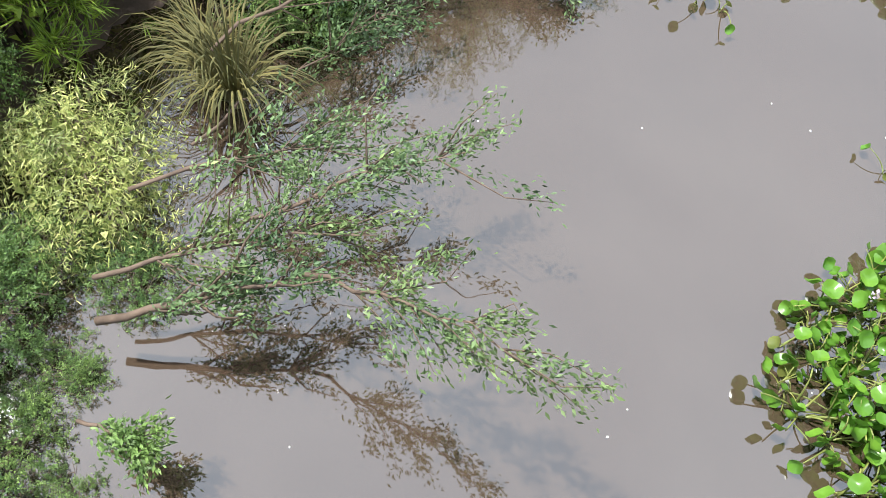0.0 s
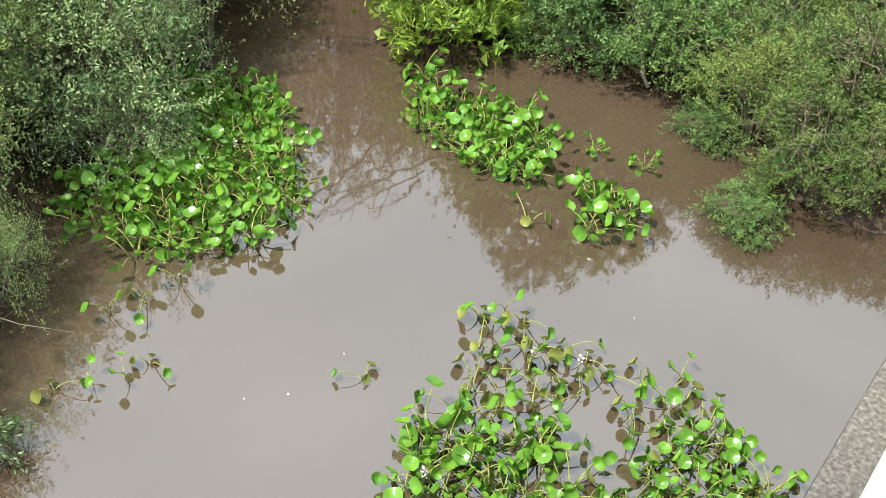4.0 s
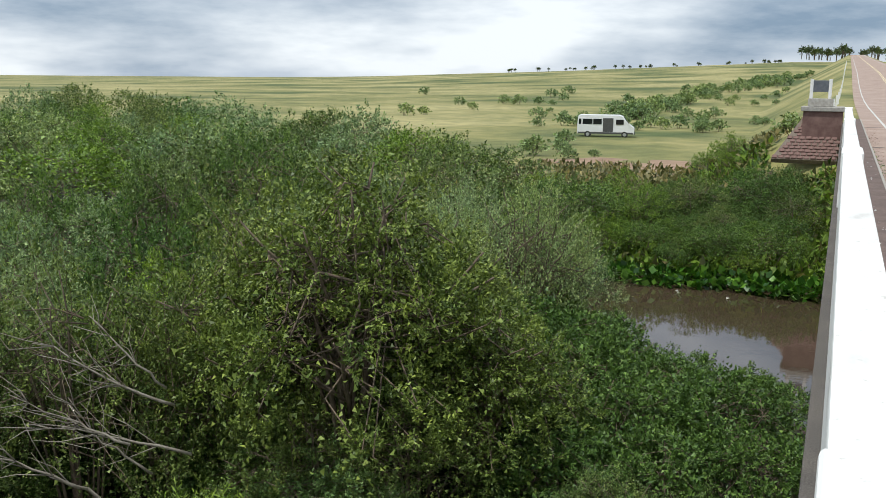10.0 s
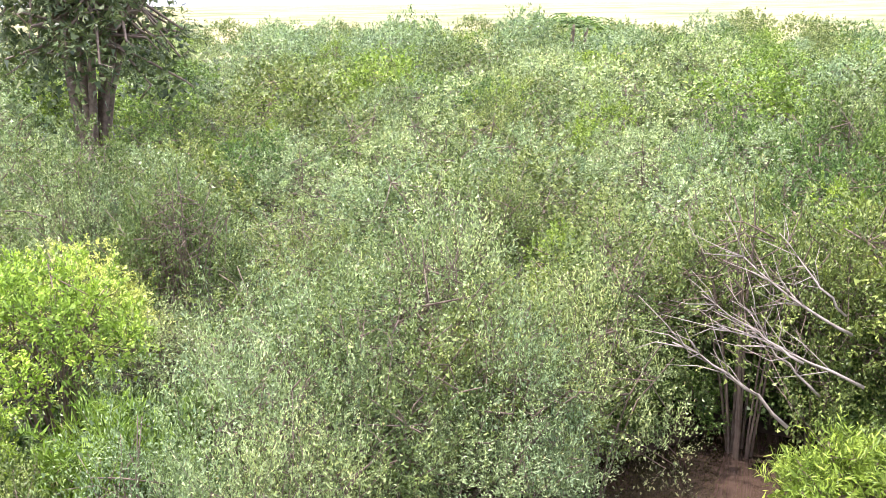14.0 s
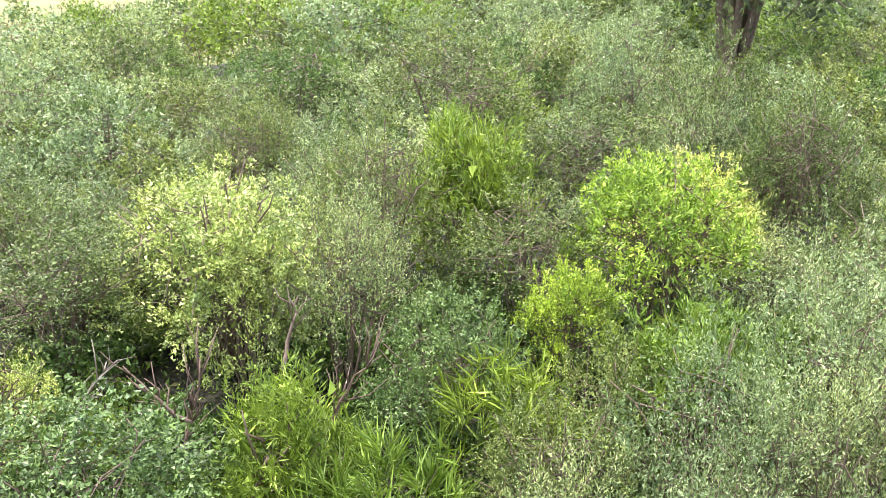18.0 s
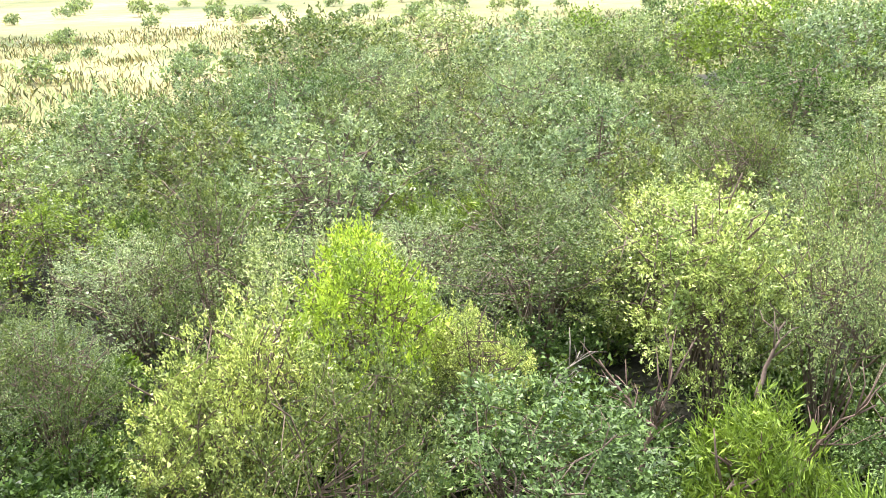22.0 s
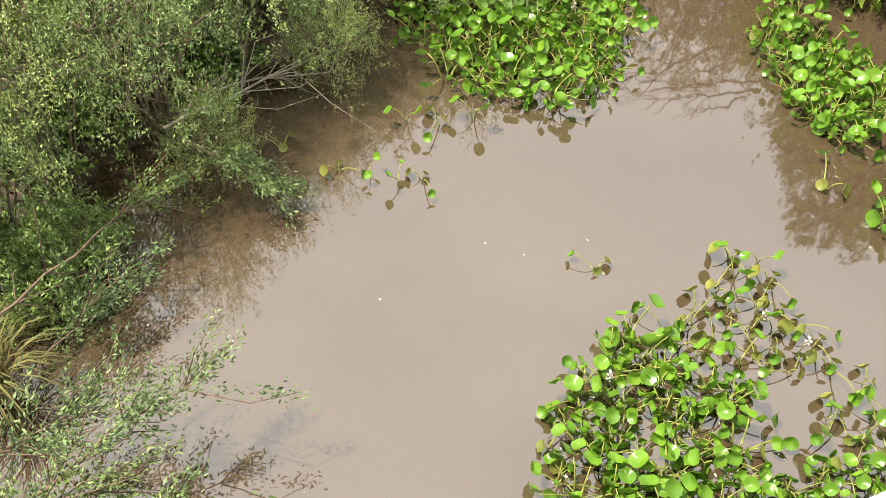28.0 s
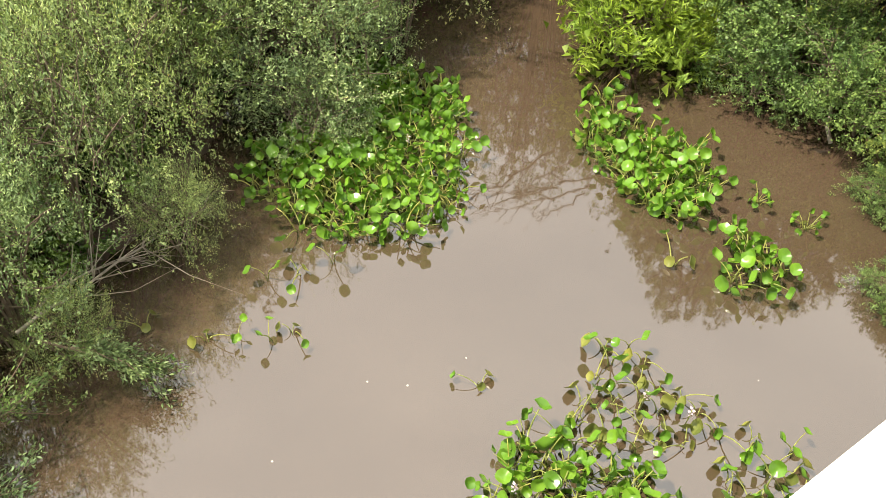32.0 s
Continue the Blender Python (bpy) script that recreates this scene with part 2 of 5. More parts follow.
M["dirt"] = surface("bare_earth", [(0.3, (0.24, 0.15, 0.10)), (0.7, (0.36, 0.25, 0.17))], 0.6, 0.95, 6, 0.5, 0.03)
m, n, l, b = shader("dark_glass")
b.inputs["Base Color"].default_value = (0.015, 0.018, 0.02, 1)
b.inputs["Roughness"].default_value = 0.08
M["glass"] = m

# muddy river water
m, n, l, b = shader("muddy_water")
col = ramp(n, l, noise_tex(n, l, 0.25, 4), [(0.3, (0.060, 0.040, 0.026)), (0.7, (0.080, 0.054, 0.036))])
l.new(col, b.inputs["Base Color"])
b.inputs["Roughness"].default_value = 0.035
b.inputs["IOR"].default_value = 2.35
hh = noise_tex(n, l, 1.6, 3)
bump(n, l, b, hh, 0.05, 0.05)
M["water"] = m

# grass land: pale straw meadow, greener hollows
m, n, l, b = shader("meadow")
g1 = ramp(n, l, noise_tex(n, l, 0.02, 5), [(0.38, (0.09, 0.12, 0.035)), (0.49, (0.25, 0.235, 0.088)), (0.62, (0.39, 0.34, 0.16))])
g2 = ramp(n, l, noise_tex(n, l, 0.35, 6), [(0.3, (0.62, 0.70, 0.60)), (0.7, (1.2, 1.16, 1.1))])
l.new(mix_col(n, l, 1.0, g1, g2, "MULTIPLY"), b.inputs["Base Color"])
b.inputs["Roughness"].default_value = 0.95
bump(n, l, b, noise_tex(n, l, 2.5, 6), 0.35, 0.15)
M["meadow"] = m


# ---- helpers of this scene ----
rng = np.random.default_rng(7)


def mesh_from(name, verts, faces, mats, smooth=False, index=None):
    me = bpy.data.meshes.new(name)
    me.from_pydata([tuple(v) for v in verts], [], [tuple(f) for f in faces])
    for mt in (mats if isinstance(mats, (list, tuple)) else [mats]):
        me.materials.append(mt)
    if index is not None:
        me.polygons.foreach_set("material_index", np.asarray(index, np.int32))
    if smooth:
        me.polygons.foreach_set("use_smooth", np.ones(len(me.polygons), bool))
    me.update()
    return me


def part(name, me, parent, label=""):
    ob = new(name, me)
    ob.parent = parent
    return tagged(ob, label) if label else ob


def box_bm(bm, x0, x1, y0, y1, z0, z1):
    vs = [bm.verts.new((x, y, z)) for z in (z0, z1) for x, y in ((x0, y0), (x1, y0), (x1, y1), (x0, y1))]
    for f in ((3, 2, 1, 0), (4, 5, 6, 7), (0, 1, 5, 4), (1, 2, 6, 5), (2, 3, 7, 6), (3, 0, 4, 7)):
        bm.faces.new([vs[i] for i in f])


def bm_mesh(name, bm, mat, bevel=0.0, segments=2, smooth=False):
    if bevel:
        bmesh.ops.bevel(bm, geom=list(bm.edges), offset=bevel, segments=segments, affect='EDGES', profile=0.6)
    bmesh.ops.recalc_face_normals(bm, faces=bm.faces)
    me = bpy.data.meshes.new(name)
    bm.to_mesh(me)
    bm.free()
    me.materials.append(mat)
    if smooth:
        me.polygons.foreach_set("use_smooth", np.ones(len(me.polygons), bool))
    return me


def box_mesh(name, x0, x1, y0, y1, z0, z1, mat, bevel=0.0, segments=2):
    bm = bmesh.new()
    box_bm(bm, x0, x1, y0, y1, z0, z1)
    return bm_mesh(name, bm, mat, bevel, segments)


def tubes(paths, sides=5):
    """Tapered tubes along paths of (points, first radius, last radius): vertices and faces."""
    V, F = [], []
    for pts, r0, r1 in paths:
        pts = np.asarray(pts, float)
        k = len(pts)
        base = len(V)
        d = np.gradient(pts, axis=0)
        d /= np.linalg.norm(d, axis=1)[:, None] + 1e-9
        up = np.where(np.abs(d[:, 2:3]) > 0.9, [[1.0, 0, 0]], [[0, 0, 1.0]])
        a = np.cross(d, up)
        a /= np.linalg.norm(a, axis=1)[:, None] + 1e-9
        b2 = np.cross(d, a)
        for i in range(k):
            r = r0 + (r1 - r0) * i / (k - 1)
            for s in range(sides):
                t = 2 * math.pi * s / sides
                V.append(pts[i] + r * (math.cos(t) * a[i] + math.sin(t) * b2[i]))
        for i in range(k - 1):
            for s in range(sides):
                p, q2 = base + i * sides + s, base + i * sides + (s + 1) % sides
                F.append((p, q2, q2 + sides, p + sides))
        F.append(tuple(base + s for s in range(sides))[::-1])
        F.append(tuple(base + (k - 1) * sides + s for s in range(sides)))
    return V, F


def leaves(pos, way, length, width, gen, lift=0.25):
    """Diamond leaves, folded along the midrib: arrays of vertices and faces."""
    k = len(pos)
    way = way / (np.linalg.norm(way, axis=1)[:, None] + 1e-9)
    side = np.cross(way, gen.normal(0, 1, (k, 3)) * 0.75 + [0, 0, 1])
    side /= np.linalg.norm(side, axis=1)[:, None] + 1e-9
    nor = np.cross(side, way)
    L, W = length[:, None], width[:, None]
    mid = pos + way * L * 0.45 + nor * W * lift
    v = np.stack([pos, mid + side * W * 0.5 - nor * W * lift, pos + way * L - nor * L * 0.08, mid - side * W * 0.5 - nor * W * lift], 1).reshape(-1, 3)
    i = np.arange(k) * 4
    f = np.concatenate([np.stack([i, i + 1, i + 2], 1), np.stack([i, i + 2, i + 3], 1)])
    return v, f


def slivers(pos, way, length, width, gen):
    """Small leaves of one face each, for crowns of many thousands."""
    k = len(pos)
    way = way / (np.linalg.norm(way, axis=1)[:, None] + 1e-9)
    side = np.cross(way, gen.normal(0, 1, (k, 3)) * 0.75 + [0, 0, 1])
    side /= np.linalg.norm(side, axis=1)[:, None] + 1e-9
    L, W = length[:, None], width[:, None]
    v = np.stack([pos, pos + way * L * 0.6 + side * W * 0.75, pos + way * L - side * W * 0.45], 1).reshape(-1, 3)
    return v, np.arange(k * 3).reshape(-1, 3)


def big_mesh(name, v, f, mat):
    me = bpy.data.meshes.new(name)
    me.vertices.add(len(v))
    me.vertices.foreach_set("co", np.asarray(v, np.float32).ravel())
    me.loops.add(len(f) * 3)
    me.loops.foreach_set("vertex_index", np.asarray(f, np.int32).ravel())
    me.polygons.add(len(f))
    me.polygons.foreach_set("loop_start", np.arange(len(f), dtype=np.int32) * 3)
    me.materials.append(mat)
    me.update(calc_edges=True)
    return me


def bezier(a, c, e, u):
    u = u[:, None]
    return (1 - u) ** 2 * a + 2 * u * (1 - u) * c + u * u * e


def plant(name, label, category, leaf_mat, bark_mat, seed, h, r, stems=9, twigs=220, per=22, leaf=(0.09, 0.03), droop=0.0, low=0.3, spread=0.25,
          group="", crown_name="crown", stem_r=0.03, core=0.0, twig_len=0.32, clumps=7, up=0.35, broad=False, tuft=(0.12, 0.25)):
    """A shrub or tree: tapered bent stems and a crown of leafy twigs, gathered in clumps with gaps between."""
    g = np.random.default_rng(seed)
    root = new(name)
    tagged(root, label, category, group)
    if not broad:
        twig_len *= 0.6
    th = g.uniform(0, 2 * math.pi, stems) + np.arange(stems) * 2.4
    rho = np.sqrt(g.uniform(0.02, 1.0, stems))
    ends = np.stack([np.cos(th) * rho * r * 0.85, np.sin(th) * rho * r * 0.85, h * (0.45 + 0.45 * np.sqrt(1.02 - rho ** 2) * g.uniform(0.75, 1.0, stems))], 1)
    foot = 0.06 * r if r > 0.95 else 0.8 * stem_r
    base = np.stack([np.cos(th) * foot, np.sin(th) * foot, np.full(stems, -0.25)], 1)
    ctrl = np.stack([ends[:, 0] * 0.3, ends[:, 1] * 0.3, ends[:, 2] * (0.7 + 0.2 * g.random(stems))], 1)
    paths = []
    for a, c, e in zip(base, ctrl, ends):
        paths.append((bezier(a, c, e, np.linspace(0, 1, 7)) + g.normal(0, 0.02 * r, (7, 3)) * np.linspace(0, 1, 7)[:, None], stem_r * g.uniform(0.7, 1.3), stem_r * 0.25))
    # leafy clumps: centres on a lumpy dome
    k = int(max(clumps, stems) * 2.4)
    ct = g.uniform(0, 2 * math.pi, k) + np.arange(k) * 2.4
    cr = np.sqrt((np.arange(k) + 0.5) / k)
    cc = np.stack([np.cos(ct) * cr * r * 0.78, np.sin(ct) * cr * r * 0.78, h * (low + (0.88 - low) * np.sqrt(1.0 - 0.9 * cr ** 2) * g.uniform(0.7, 1.0, k))], 1)
    cs = r * g.uniform(*tuft, k)
    which = g.integers(0, k, twigs)
    dirs = g.normal(0, 1, (twigs, 3)) + [0, 0, up]
    dirs /= np.linalg.norm(dirs, axis=1)[:, None]
    org = cc[which] + dirs * (cs[which] * g.uniform(0.25, 1.0, twigs) ** 0.6)[:, None] * [1, 1, 0.85]
    org[:, 2] = np.maximum(org[:, 2], 0.12)
    out = dirs + g.normal(0, spread, (twigs, 3)) + [0, 0, up - droop]
    out /= np.linalg.norm(out, axis=1)[:, None]
    tl = twig_len * g.uniform(0.6, 1.4, twigs)
    # some twigs show as bare wood
    for i in range(0, twigs, 9):
        s = paths[g.integers(0, stems)][0][g.integers(3, 6)]
        mid = (s + org[i]) / 2 + g.normal(0, 0.06 * r, 3)
        paths.append((np.array([s, mid, org[i], org[i] + out[i] * tl[i] * 0.8]), stem_r * 0.32, stem_r * 0.1))
    V, F = tubes(paths, 4)
    stem = part("stem", mesh_from("stem", V, F, bark_mat, True), root)
    if r < 0.95:
        tagged(stem, kind="stuff")
    u = np.tile(np.linspace(0.0, 1.0, per), twigs)
    idx = np.repeat(np.arange(twigs), per)
    pos = org[idx] + out[idx] * (tl[idx] * u)[:, None] + g.normal(0, 0.02 * (1 + twig_len), (twigs * per, 3))
    pos[:, 2] -= droop * 0.5 * (u * tl[idx]) ** 2
    flat = np.cross(out, g.normal(0, 0.5, (twigs, 3)) + [0, 0, 1.0])
    flat /= np.linalg.norm(flat, axis=1)[:, None] + 1e-9
    hand = np.where(np.arange(twigs * per) % 2 == 0, 1.0, -1.0)[:, None]
    way = out[idx] * 0.65 + flat[idx] * hand * 0.75 + g.normal(0, 0.3, (twigs * per, 3)) + [0, 0, 0.1 - droop * 0.6]
    ln = leaf[0] * g.uniform(0.6, 1.35, twigs * per)
    v, f = (leaves if broad else slivers)(pos, way, ln, ln * leaf[1] / leaf[0], g)
    if core:
        ck = int(core)
        p2 = cc[g.integers(0, k, ck)] * [0.92, 0.92, 0.86] + g.normal(0, 1, (ck, 3)) * r * [0.13, 0.13, 0.14]
        p2[:, 2] = np.maximum(p2[:, 2], 0.1)
        l2 = leaf[0] * 1.25 * g.uniform(0.7, 1.3, ck)
        v2, f2 = slivers(p2, g.normal(0, 1, (ck, 3)), l2, l2 * 0.6, g)
        f = np.concatenate([f, f2 + len(v)])
        v = np.concatenate([v, v2])
    part(crown_name, big_mesh(crown_name, v, f, leaf_mat), root)
    return root


def at(x, y, z, turn=0.0, s=1.0, sz=None, lean=0.0, lean_dir=0.0):
    q = Matrix.Rotation(radians(lean_dir), 4, 'Z') @ Matrix.Rotation(radians(lean), 4, 'Y') @ Matrix.Rotation(radians(turn - lean_dir), 4, 'Z')
    return Matrix.Translation((x, y, z)) @ q @ Matrix.Diagonal((s, s, sz or s, 1))


# ---- the land ----
POOL = [(14, -3.9), (-1.0, -3.8), (-2.7, -3.5), (-3.6, -3.9), (-5.2, -2.8), (-6.6, -1.3), (-7.6, 0.5), (-8.2, 2.0), (-9.2, 3.4), (-10.9, 5.0), (-11.5, 7.2), (-11.0, 8.8),
        (-11.2, 10.8), (-9.6, 12.0), (-8.0, 11.4), (-6.1, 11.2), (-4.6, 11.4), (-2.9, 10.7), (-2.0, 9.5), (-1.4, 9.4), (0.0, 10.0), (14, 11.5)]
RIVER = [(16, 20.5), (0, 20.5), (-3.5, 21.8), (-7, 25), (-12, 26.6), (-16, 29), (-17, 32), (-15, 34.4), (-12, 34.2), (0, 33.9), (16, 34.6)]


def edge_distance(P2, poly):
    """Distance to a polygon's edge, negative inside."""
    pts = np.asarray(poly, float)
    a, b2 = pts, np.roll(pts, -1, 0)
    d = np.full(len(P2), 1e9)
    inside = np.zeros(len(P2), bool)
    for p, q2 in zip(a, b2):
        e = q2 - p
        t = np.clip(((P2 - p) @ e) / (e @ e), 0, 1)
        d = np.minimum(d, np.linalg.norm(P2 - (p + t[:, None] * e), axis=1))
        cross = (p[1] > P2[:, 1]) != (q2[1] > P2[:, 1])
        with np.errstate(divide='ignore', invalid='ignore'):
            xi = (q2[0] - p[0]) * (P2[:, 1] - p[1]) / (q2[1] - p[1] + 1e-12) + p[0]
        inside ^= cross & (P2[:, 0] < xi)
    return np.where(inside, -d, d)


def smooth01(t):
    t = np.clip(t, 0, 1)
    return t * t * (3 - 2 * t)


def road_z(y):
    y = np.asarray(y, float)
    return 5.5 + 0.033 * np.maximum(0, y - 75) * smooth01((y - 40) / 160) * np.where(y > 760, 760 / np.maximum(y, 1), 1)


def wet(x, y):
    P2 = np.stack([np.atleast_1d(x), np.atleast_1d(y)], 1).astype(float)
    return np.minimum(edge_distance(P2, POOL), edge_distance(P2, RIVER))


def ground_z(x, y):
    x, y = np.atleast_1d(np.asarray(x, float)), np.atleast_1d(np.asarray(y, float))
    d = wet(x, y)
    r = np.hypot(x, y)
    az = np.degrees(np.arctan2(-x, y))
    crest = np.interp(az, [-180, -40, -4, 3, 17, 30, 45, 70, 180], [0.4, 1.2, 1.45, 1.4, 0.66, 0.1, -0.12, -0.2, 0.2])
    land = 0.25 + 0.75 * smooth01(d / 7) - 0.1 * smooth01((r - 40) / 60)
    top = 7.3 + 900 * np.tan(np.radians(crest))
    land = land + (top - 1.7) * smooth01((r - 110) / 1000 + 0.0) * 1.0
    bumps = 0.10 * np.sin(x * 0.9 + 1.3 * np.sin(y * 0.5)) * np.sin(y * 0.8) * smooth01(d / 2)
    z = np.where(d < 0, -0.9 * smooth01(-d / 1.6) + 0.02, 0.02 + (land + bumps) * smooth01(d / 1.2))
    # road bank at both ends of the bridge
    rz = road_z(y)
    off = np.maximum(0, np.abs(x - 5.2) - 5.9)
    bank_n = np.where(y > 30, rz - 0.06 - off * 0.55 - np.maximum(0, 46.5 - y) * 0.62, -9)
    bank_s = np.where(y < -20, 5.4 - off * 0.55 - np.maximum(0, y + 24) * 0.7, -9)
    return np.maximum(z, np.maximum(bank_n, bank_s))


def thicket_reach(az):
    """How far the flood-plain thicket runs in each direction."""
    return np.interp(az, [8, 16, 24, 33, 38, 46, 56, 95, 104, 112, 126, 141, 154, 170], [20, 40, 56, 62, 95, 118, 118, 105, 60, 50, 44, 37, 27, 18])


def build_ground():
    lin = np.linspace(-1, 1, 200)
    ax = np.sign(lin) * (np.abs(lin) * 22 + np.abs(lin) ** 9 * 2600)
    xs, ys = ax - 4.0, ax + 8.0
    X, Y = np.meshgrid(xs, ys)
    Z = ground_z(X.ravel(), Y.ravel())
    nx = len(xs)
    v = np.stack([X.ravel(), Y.ravel(), Z], 1)
    i = (np.arange(nx - 1)[:, None] * nx + np.arange(nx - 1)[None]).ravel()
    f = np.concatenate([np.stack([i, i + 1, i + nx + 1], 1), np.stack([i, i + nx + 1, i + nx], 1)])
    me = big_mesh("ground", v, f, M["meadow"])
    me.polygons.foreach_set("use_smooth", np.ones(len(f), bool))
    me.materials.append(M["mud"])
    c = v[f].mean(1)
    near = (wet(c[:, 0], c[:, 1]) < 14) & (c[:, 1] < 36) & (c[:, 2] < 1.6)
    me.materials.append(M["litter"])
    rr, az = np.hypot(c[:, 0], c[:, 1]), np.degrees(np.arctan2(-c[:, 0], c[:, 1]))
    # ground below the thicket gets the colour darkened for shade
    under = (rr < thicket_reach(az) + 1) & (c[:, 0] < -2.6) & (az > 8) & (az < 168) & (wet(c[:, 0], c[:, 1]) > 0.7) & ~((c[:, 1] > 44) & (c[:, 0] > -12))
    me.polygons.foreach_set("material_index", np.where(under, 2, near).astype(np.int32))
    tagged(new("ground", me), "rolling straw-coloured meadow with muddy river banks", "ground", kind="structure")


build_ground()

wmesh = mesh_from("water", [(-90, -6, 0), (22, -6, 0), (22, 56, 0), (-90, 56, 0)], [(0, 1, 2, 3)], M["water"])
tagged(new("water", wmesh), "still muddy brown river water reflecting clouds", "water", kind="structure")

# ---- the bridge and the road ----
deck = box_mesh("bridge_deck", 0.5, 10.4, -24, 46, 4.5, 5.495, M["plinth"])
ledge = box_mesh("deck_edge", -0.115, 0.5, -24, 46, 5.37, 5.5, M["concrete"], 0.012)
tagged(new("deck_edge", ledge), "speckled grey concrete ledge outside the parapet", "ledge", kind="structure")
tagged(new("bridge_deck", deck), "grey concrete bridge deck slab with exposed edge", "bridge", kind="structure")
walkway = box_mesh("kerb_walk", 0.205, 0.66, -24, 47, 5.504, 5.62, M["kerb"], 0.012)
tagged(new("kerb_walk", walkway), "dark weathered kerb strip beside the parapet", "kerb", kind="structure")


def strip(name, x0, x1, ys, lift, mat, label, category):
    V, F = [], []
    for y in ys:
        z = float(road_z(y)) + lift
        V += [(x0, y, z), (x1, y, z)]
    for i in range(len(ys) - 1):
        F.append((2 * i, 2 * i + 1, 2 * i + 3, 2 * i + 2))
    return tagged(new(name, mesh_from(name, V, F, mat)), label, category, kind="structure")


ys_far = list(np.linspace(-24, 46, 8)) + list(np.linspace(60, 1000, 60))
strip("road", 0.66, 9.9, ys_far, 0.008, M["road"], "worn reddish-grey two-lane road", "road")
strip("edge_line", 1.47, 1.57, ys_far, 0.014, M["line"], "faded white line along the road's edge", "road marking")
strip("edge_line", 8.9, 9.02, ys_far, 0.014, M["line"], "faded white line along the road's edge", "road marking")
strip("centre_line", 5.05, 5.17, ys_far, 0.014, M["yellow_line"], "faded yellow double centre line", "road marking")
strip("centre_line", 5.29, 5.41, ys_far, 0.014, M["yellow_line"], "faded yellow double centre line", "road marking")

parapet = tagged(new("bridge_parapet"), "low white limewashed concrete bridge parapet with square posts", "parapet")
POSTS = [-34.85 + 12.65 * i for i in range(7)]
for far in POSTS:
    part("post", box_mesh("post", -0.06, 0.235, far - 1.25, far, 5.5, 6.30, M["paint"], 0.03, 3), parapet)
for a, b2 in zip(POSTS, POSTS[1:]):
    part("wall_panel", box_mesh("wall_panel", -0.04, 0.205, a - 0.01, b2 - 1.24, 5.5, 6.27, M["paint"], 0.018, 2), parapet)

import collections

# ---- plants: one of each kind, then copies ----
KINDS, SIZES = {}, {}


def kind(key, count, label, category, leaf_mat, bark="bark", **kw):
    SIZES[key] = (kw["h"], kw["r"])
    KINDS[key] = [plant(kw.get("named", "shrub"), label, category, M[leaf_mat], M[bark], 100 * len(KINDS) + i, **{k: v for k, v in kw.items() if k != "named"}) for i in range(count)]


kind("olive", 3, "olive-green small-leaved riverside shrub with bare grey twigs", "shrub", "olive", h=3.7, r=2.0, stems=13, twigs=540, per=30, leaf=(0.052, 0.022), core=1500, clumps=20, twig_len=0.5, low=0.06)
kind("grey", 3, "grey-green arching willow shrub leaning over the water", "shrub", "greygreen", h=3.0, r=2.1, stems=18, twigs=500, per=34, leaf=(0.052, 0.017), core=1500, clumps=13, droop=0.2, twig_len=0.85, up=0.5, spread=0.3, low=0.05)
kind("deep", 2, "dark green dense bank shrub", "shrub", "deep", h=2.4, r=1.9, stems=9, twigs=360, per=22, leaf=(0.085, 0.042), core=1500, clumps=13, low=0.1, twig_len=0.4)
kind("blue", 2, "blue-green leafy bank shrub with drooping sprays", "shrub", "bluegreen", h=2.8, r=1.9, stems=9, twigs=480, per=32, leaf=(0.062, 0.026), core=1500, clumps=13, low=0.12, droop=0.3, twig_len=0.5)
kind("lime", 2, "bright yellow-green bush on bare reddish stems", "bush", "lime", "redbark", h=3.3, r=1.6, stems=16, twigs=520, per=26, leaf=(0.075, 0.025), core=700, clumps=14, low=0.28, stem_r=0.028, named="bush")
kind("fresh", 2, "fresh green narrow-leaved willow bush at the waterside", "bush", "fresh", "redbark", h=2.1, r=1.25, stems=12, twigs=330, per=22, leaf=(0.13, 0.02), core=700, clumps=10, low=0.08, named="bush", up=0.6, broad=True)
kind("fan", 2, "spiky bright green fan-leaved marsh plant", "marsh plant", "fresh", h=1.35, r=0.8, stems=9, twigs=70, per=14, leaf=(0.24, 0.014), core=0, clumps=9, low=0.3, named="marsh_plant", up=0.3, twig_len=0.08, stem_r=0.014, broad=True)
kind("feather", 1, "pale feathery weeping green bush at the water's edge", "bush", "feathery", h=1.5, r=1.0, stems=14, twigs=420, per=30, leaf=(0.07, 0.010), core=500, clumps=11, low=0.25, named="bush", droop=0.75, twig_len=0.45, up=0.3, stem_r=0.016, broad=True)
kind("pale", 2, "pale flowering shrub with whitish leaf tips", "shrub", "pale", h=3.3, r=1.9, stems=14, twigs=640, per=28, leaf=(0.056, 0.023), core=1800, clumps=20, low=0.06)
kind("herb", 2, "low leafy green herb clump under the shrubs", "herb", "fresh", h=0.9, r=0.75, stems=7, twigs=85, per=16, leaf=(0.085, 0.036), core=150, clumps=8, low=0.1, named="herb_clump", stem_r=0.012, twig_len=0.25)
kind("dark_herb", 2, "low dark green herb clump under the shrubs", "herb", "deep", h=0.9, r=0.8, stems=7, twigs=85, per=16, leaf=(0.085, 0.04), core=150, clumps=8, low=0.1, named="herb_clump", stem_r=0.012, twig_len=0.25)
kind("tree", 2, "broad olive-green riverside tree with drooping sprays", "tree", "tree_green", h=5.6, r=2.9, stems=13, twigs=1500, per=28, leaf=(0.07, 0.03), core=4200, tuft=(0.06, 0.13), clumps=75, low=0.15, stem_r=0.06, named="tree", droop=0.2, twig_len=0.45)
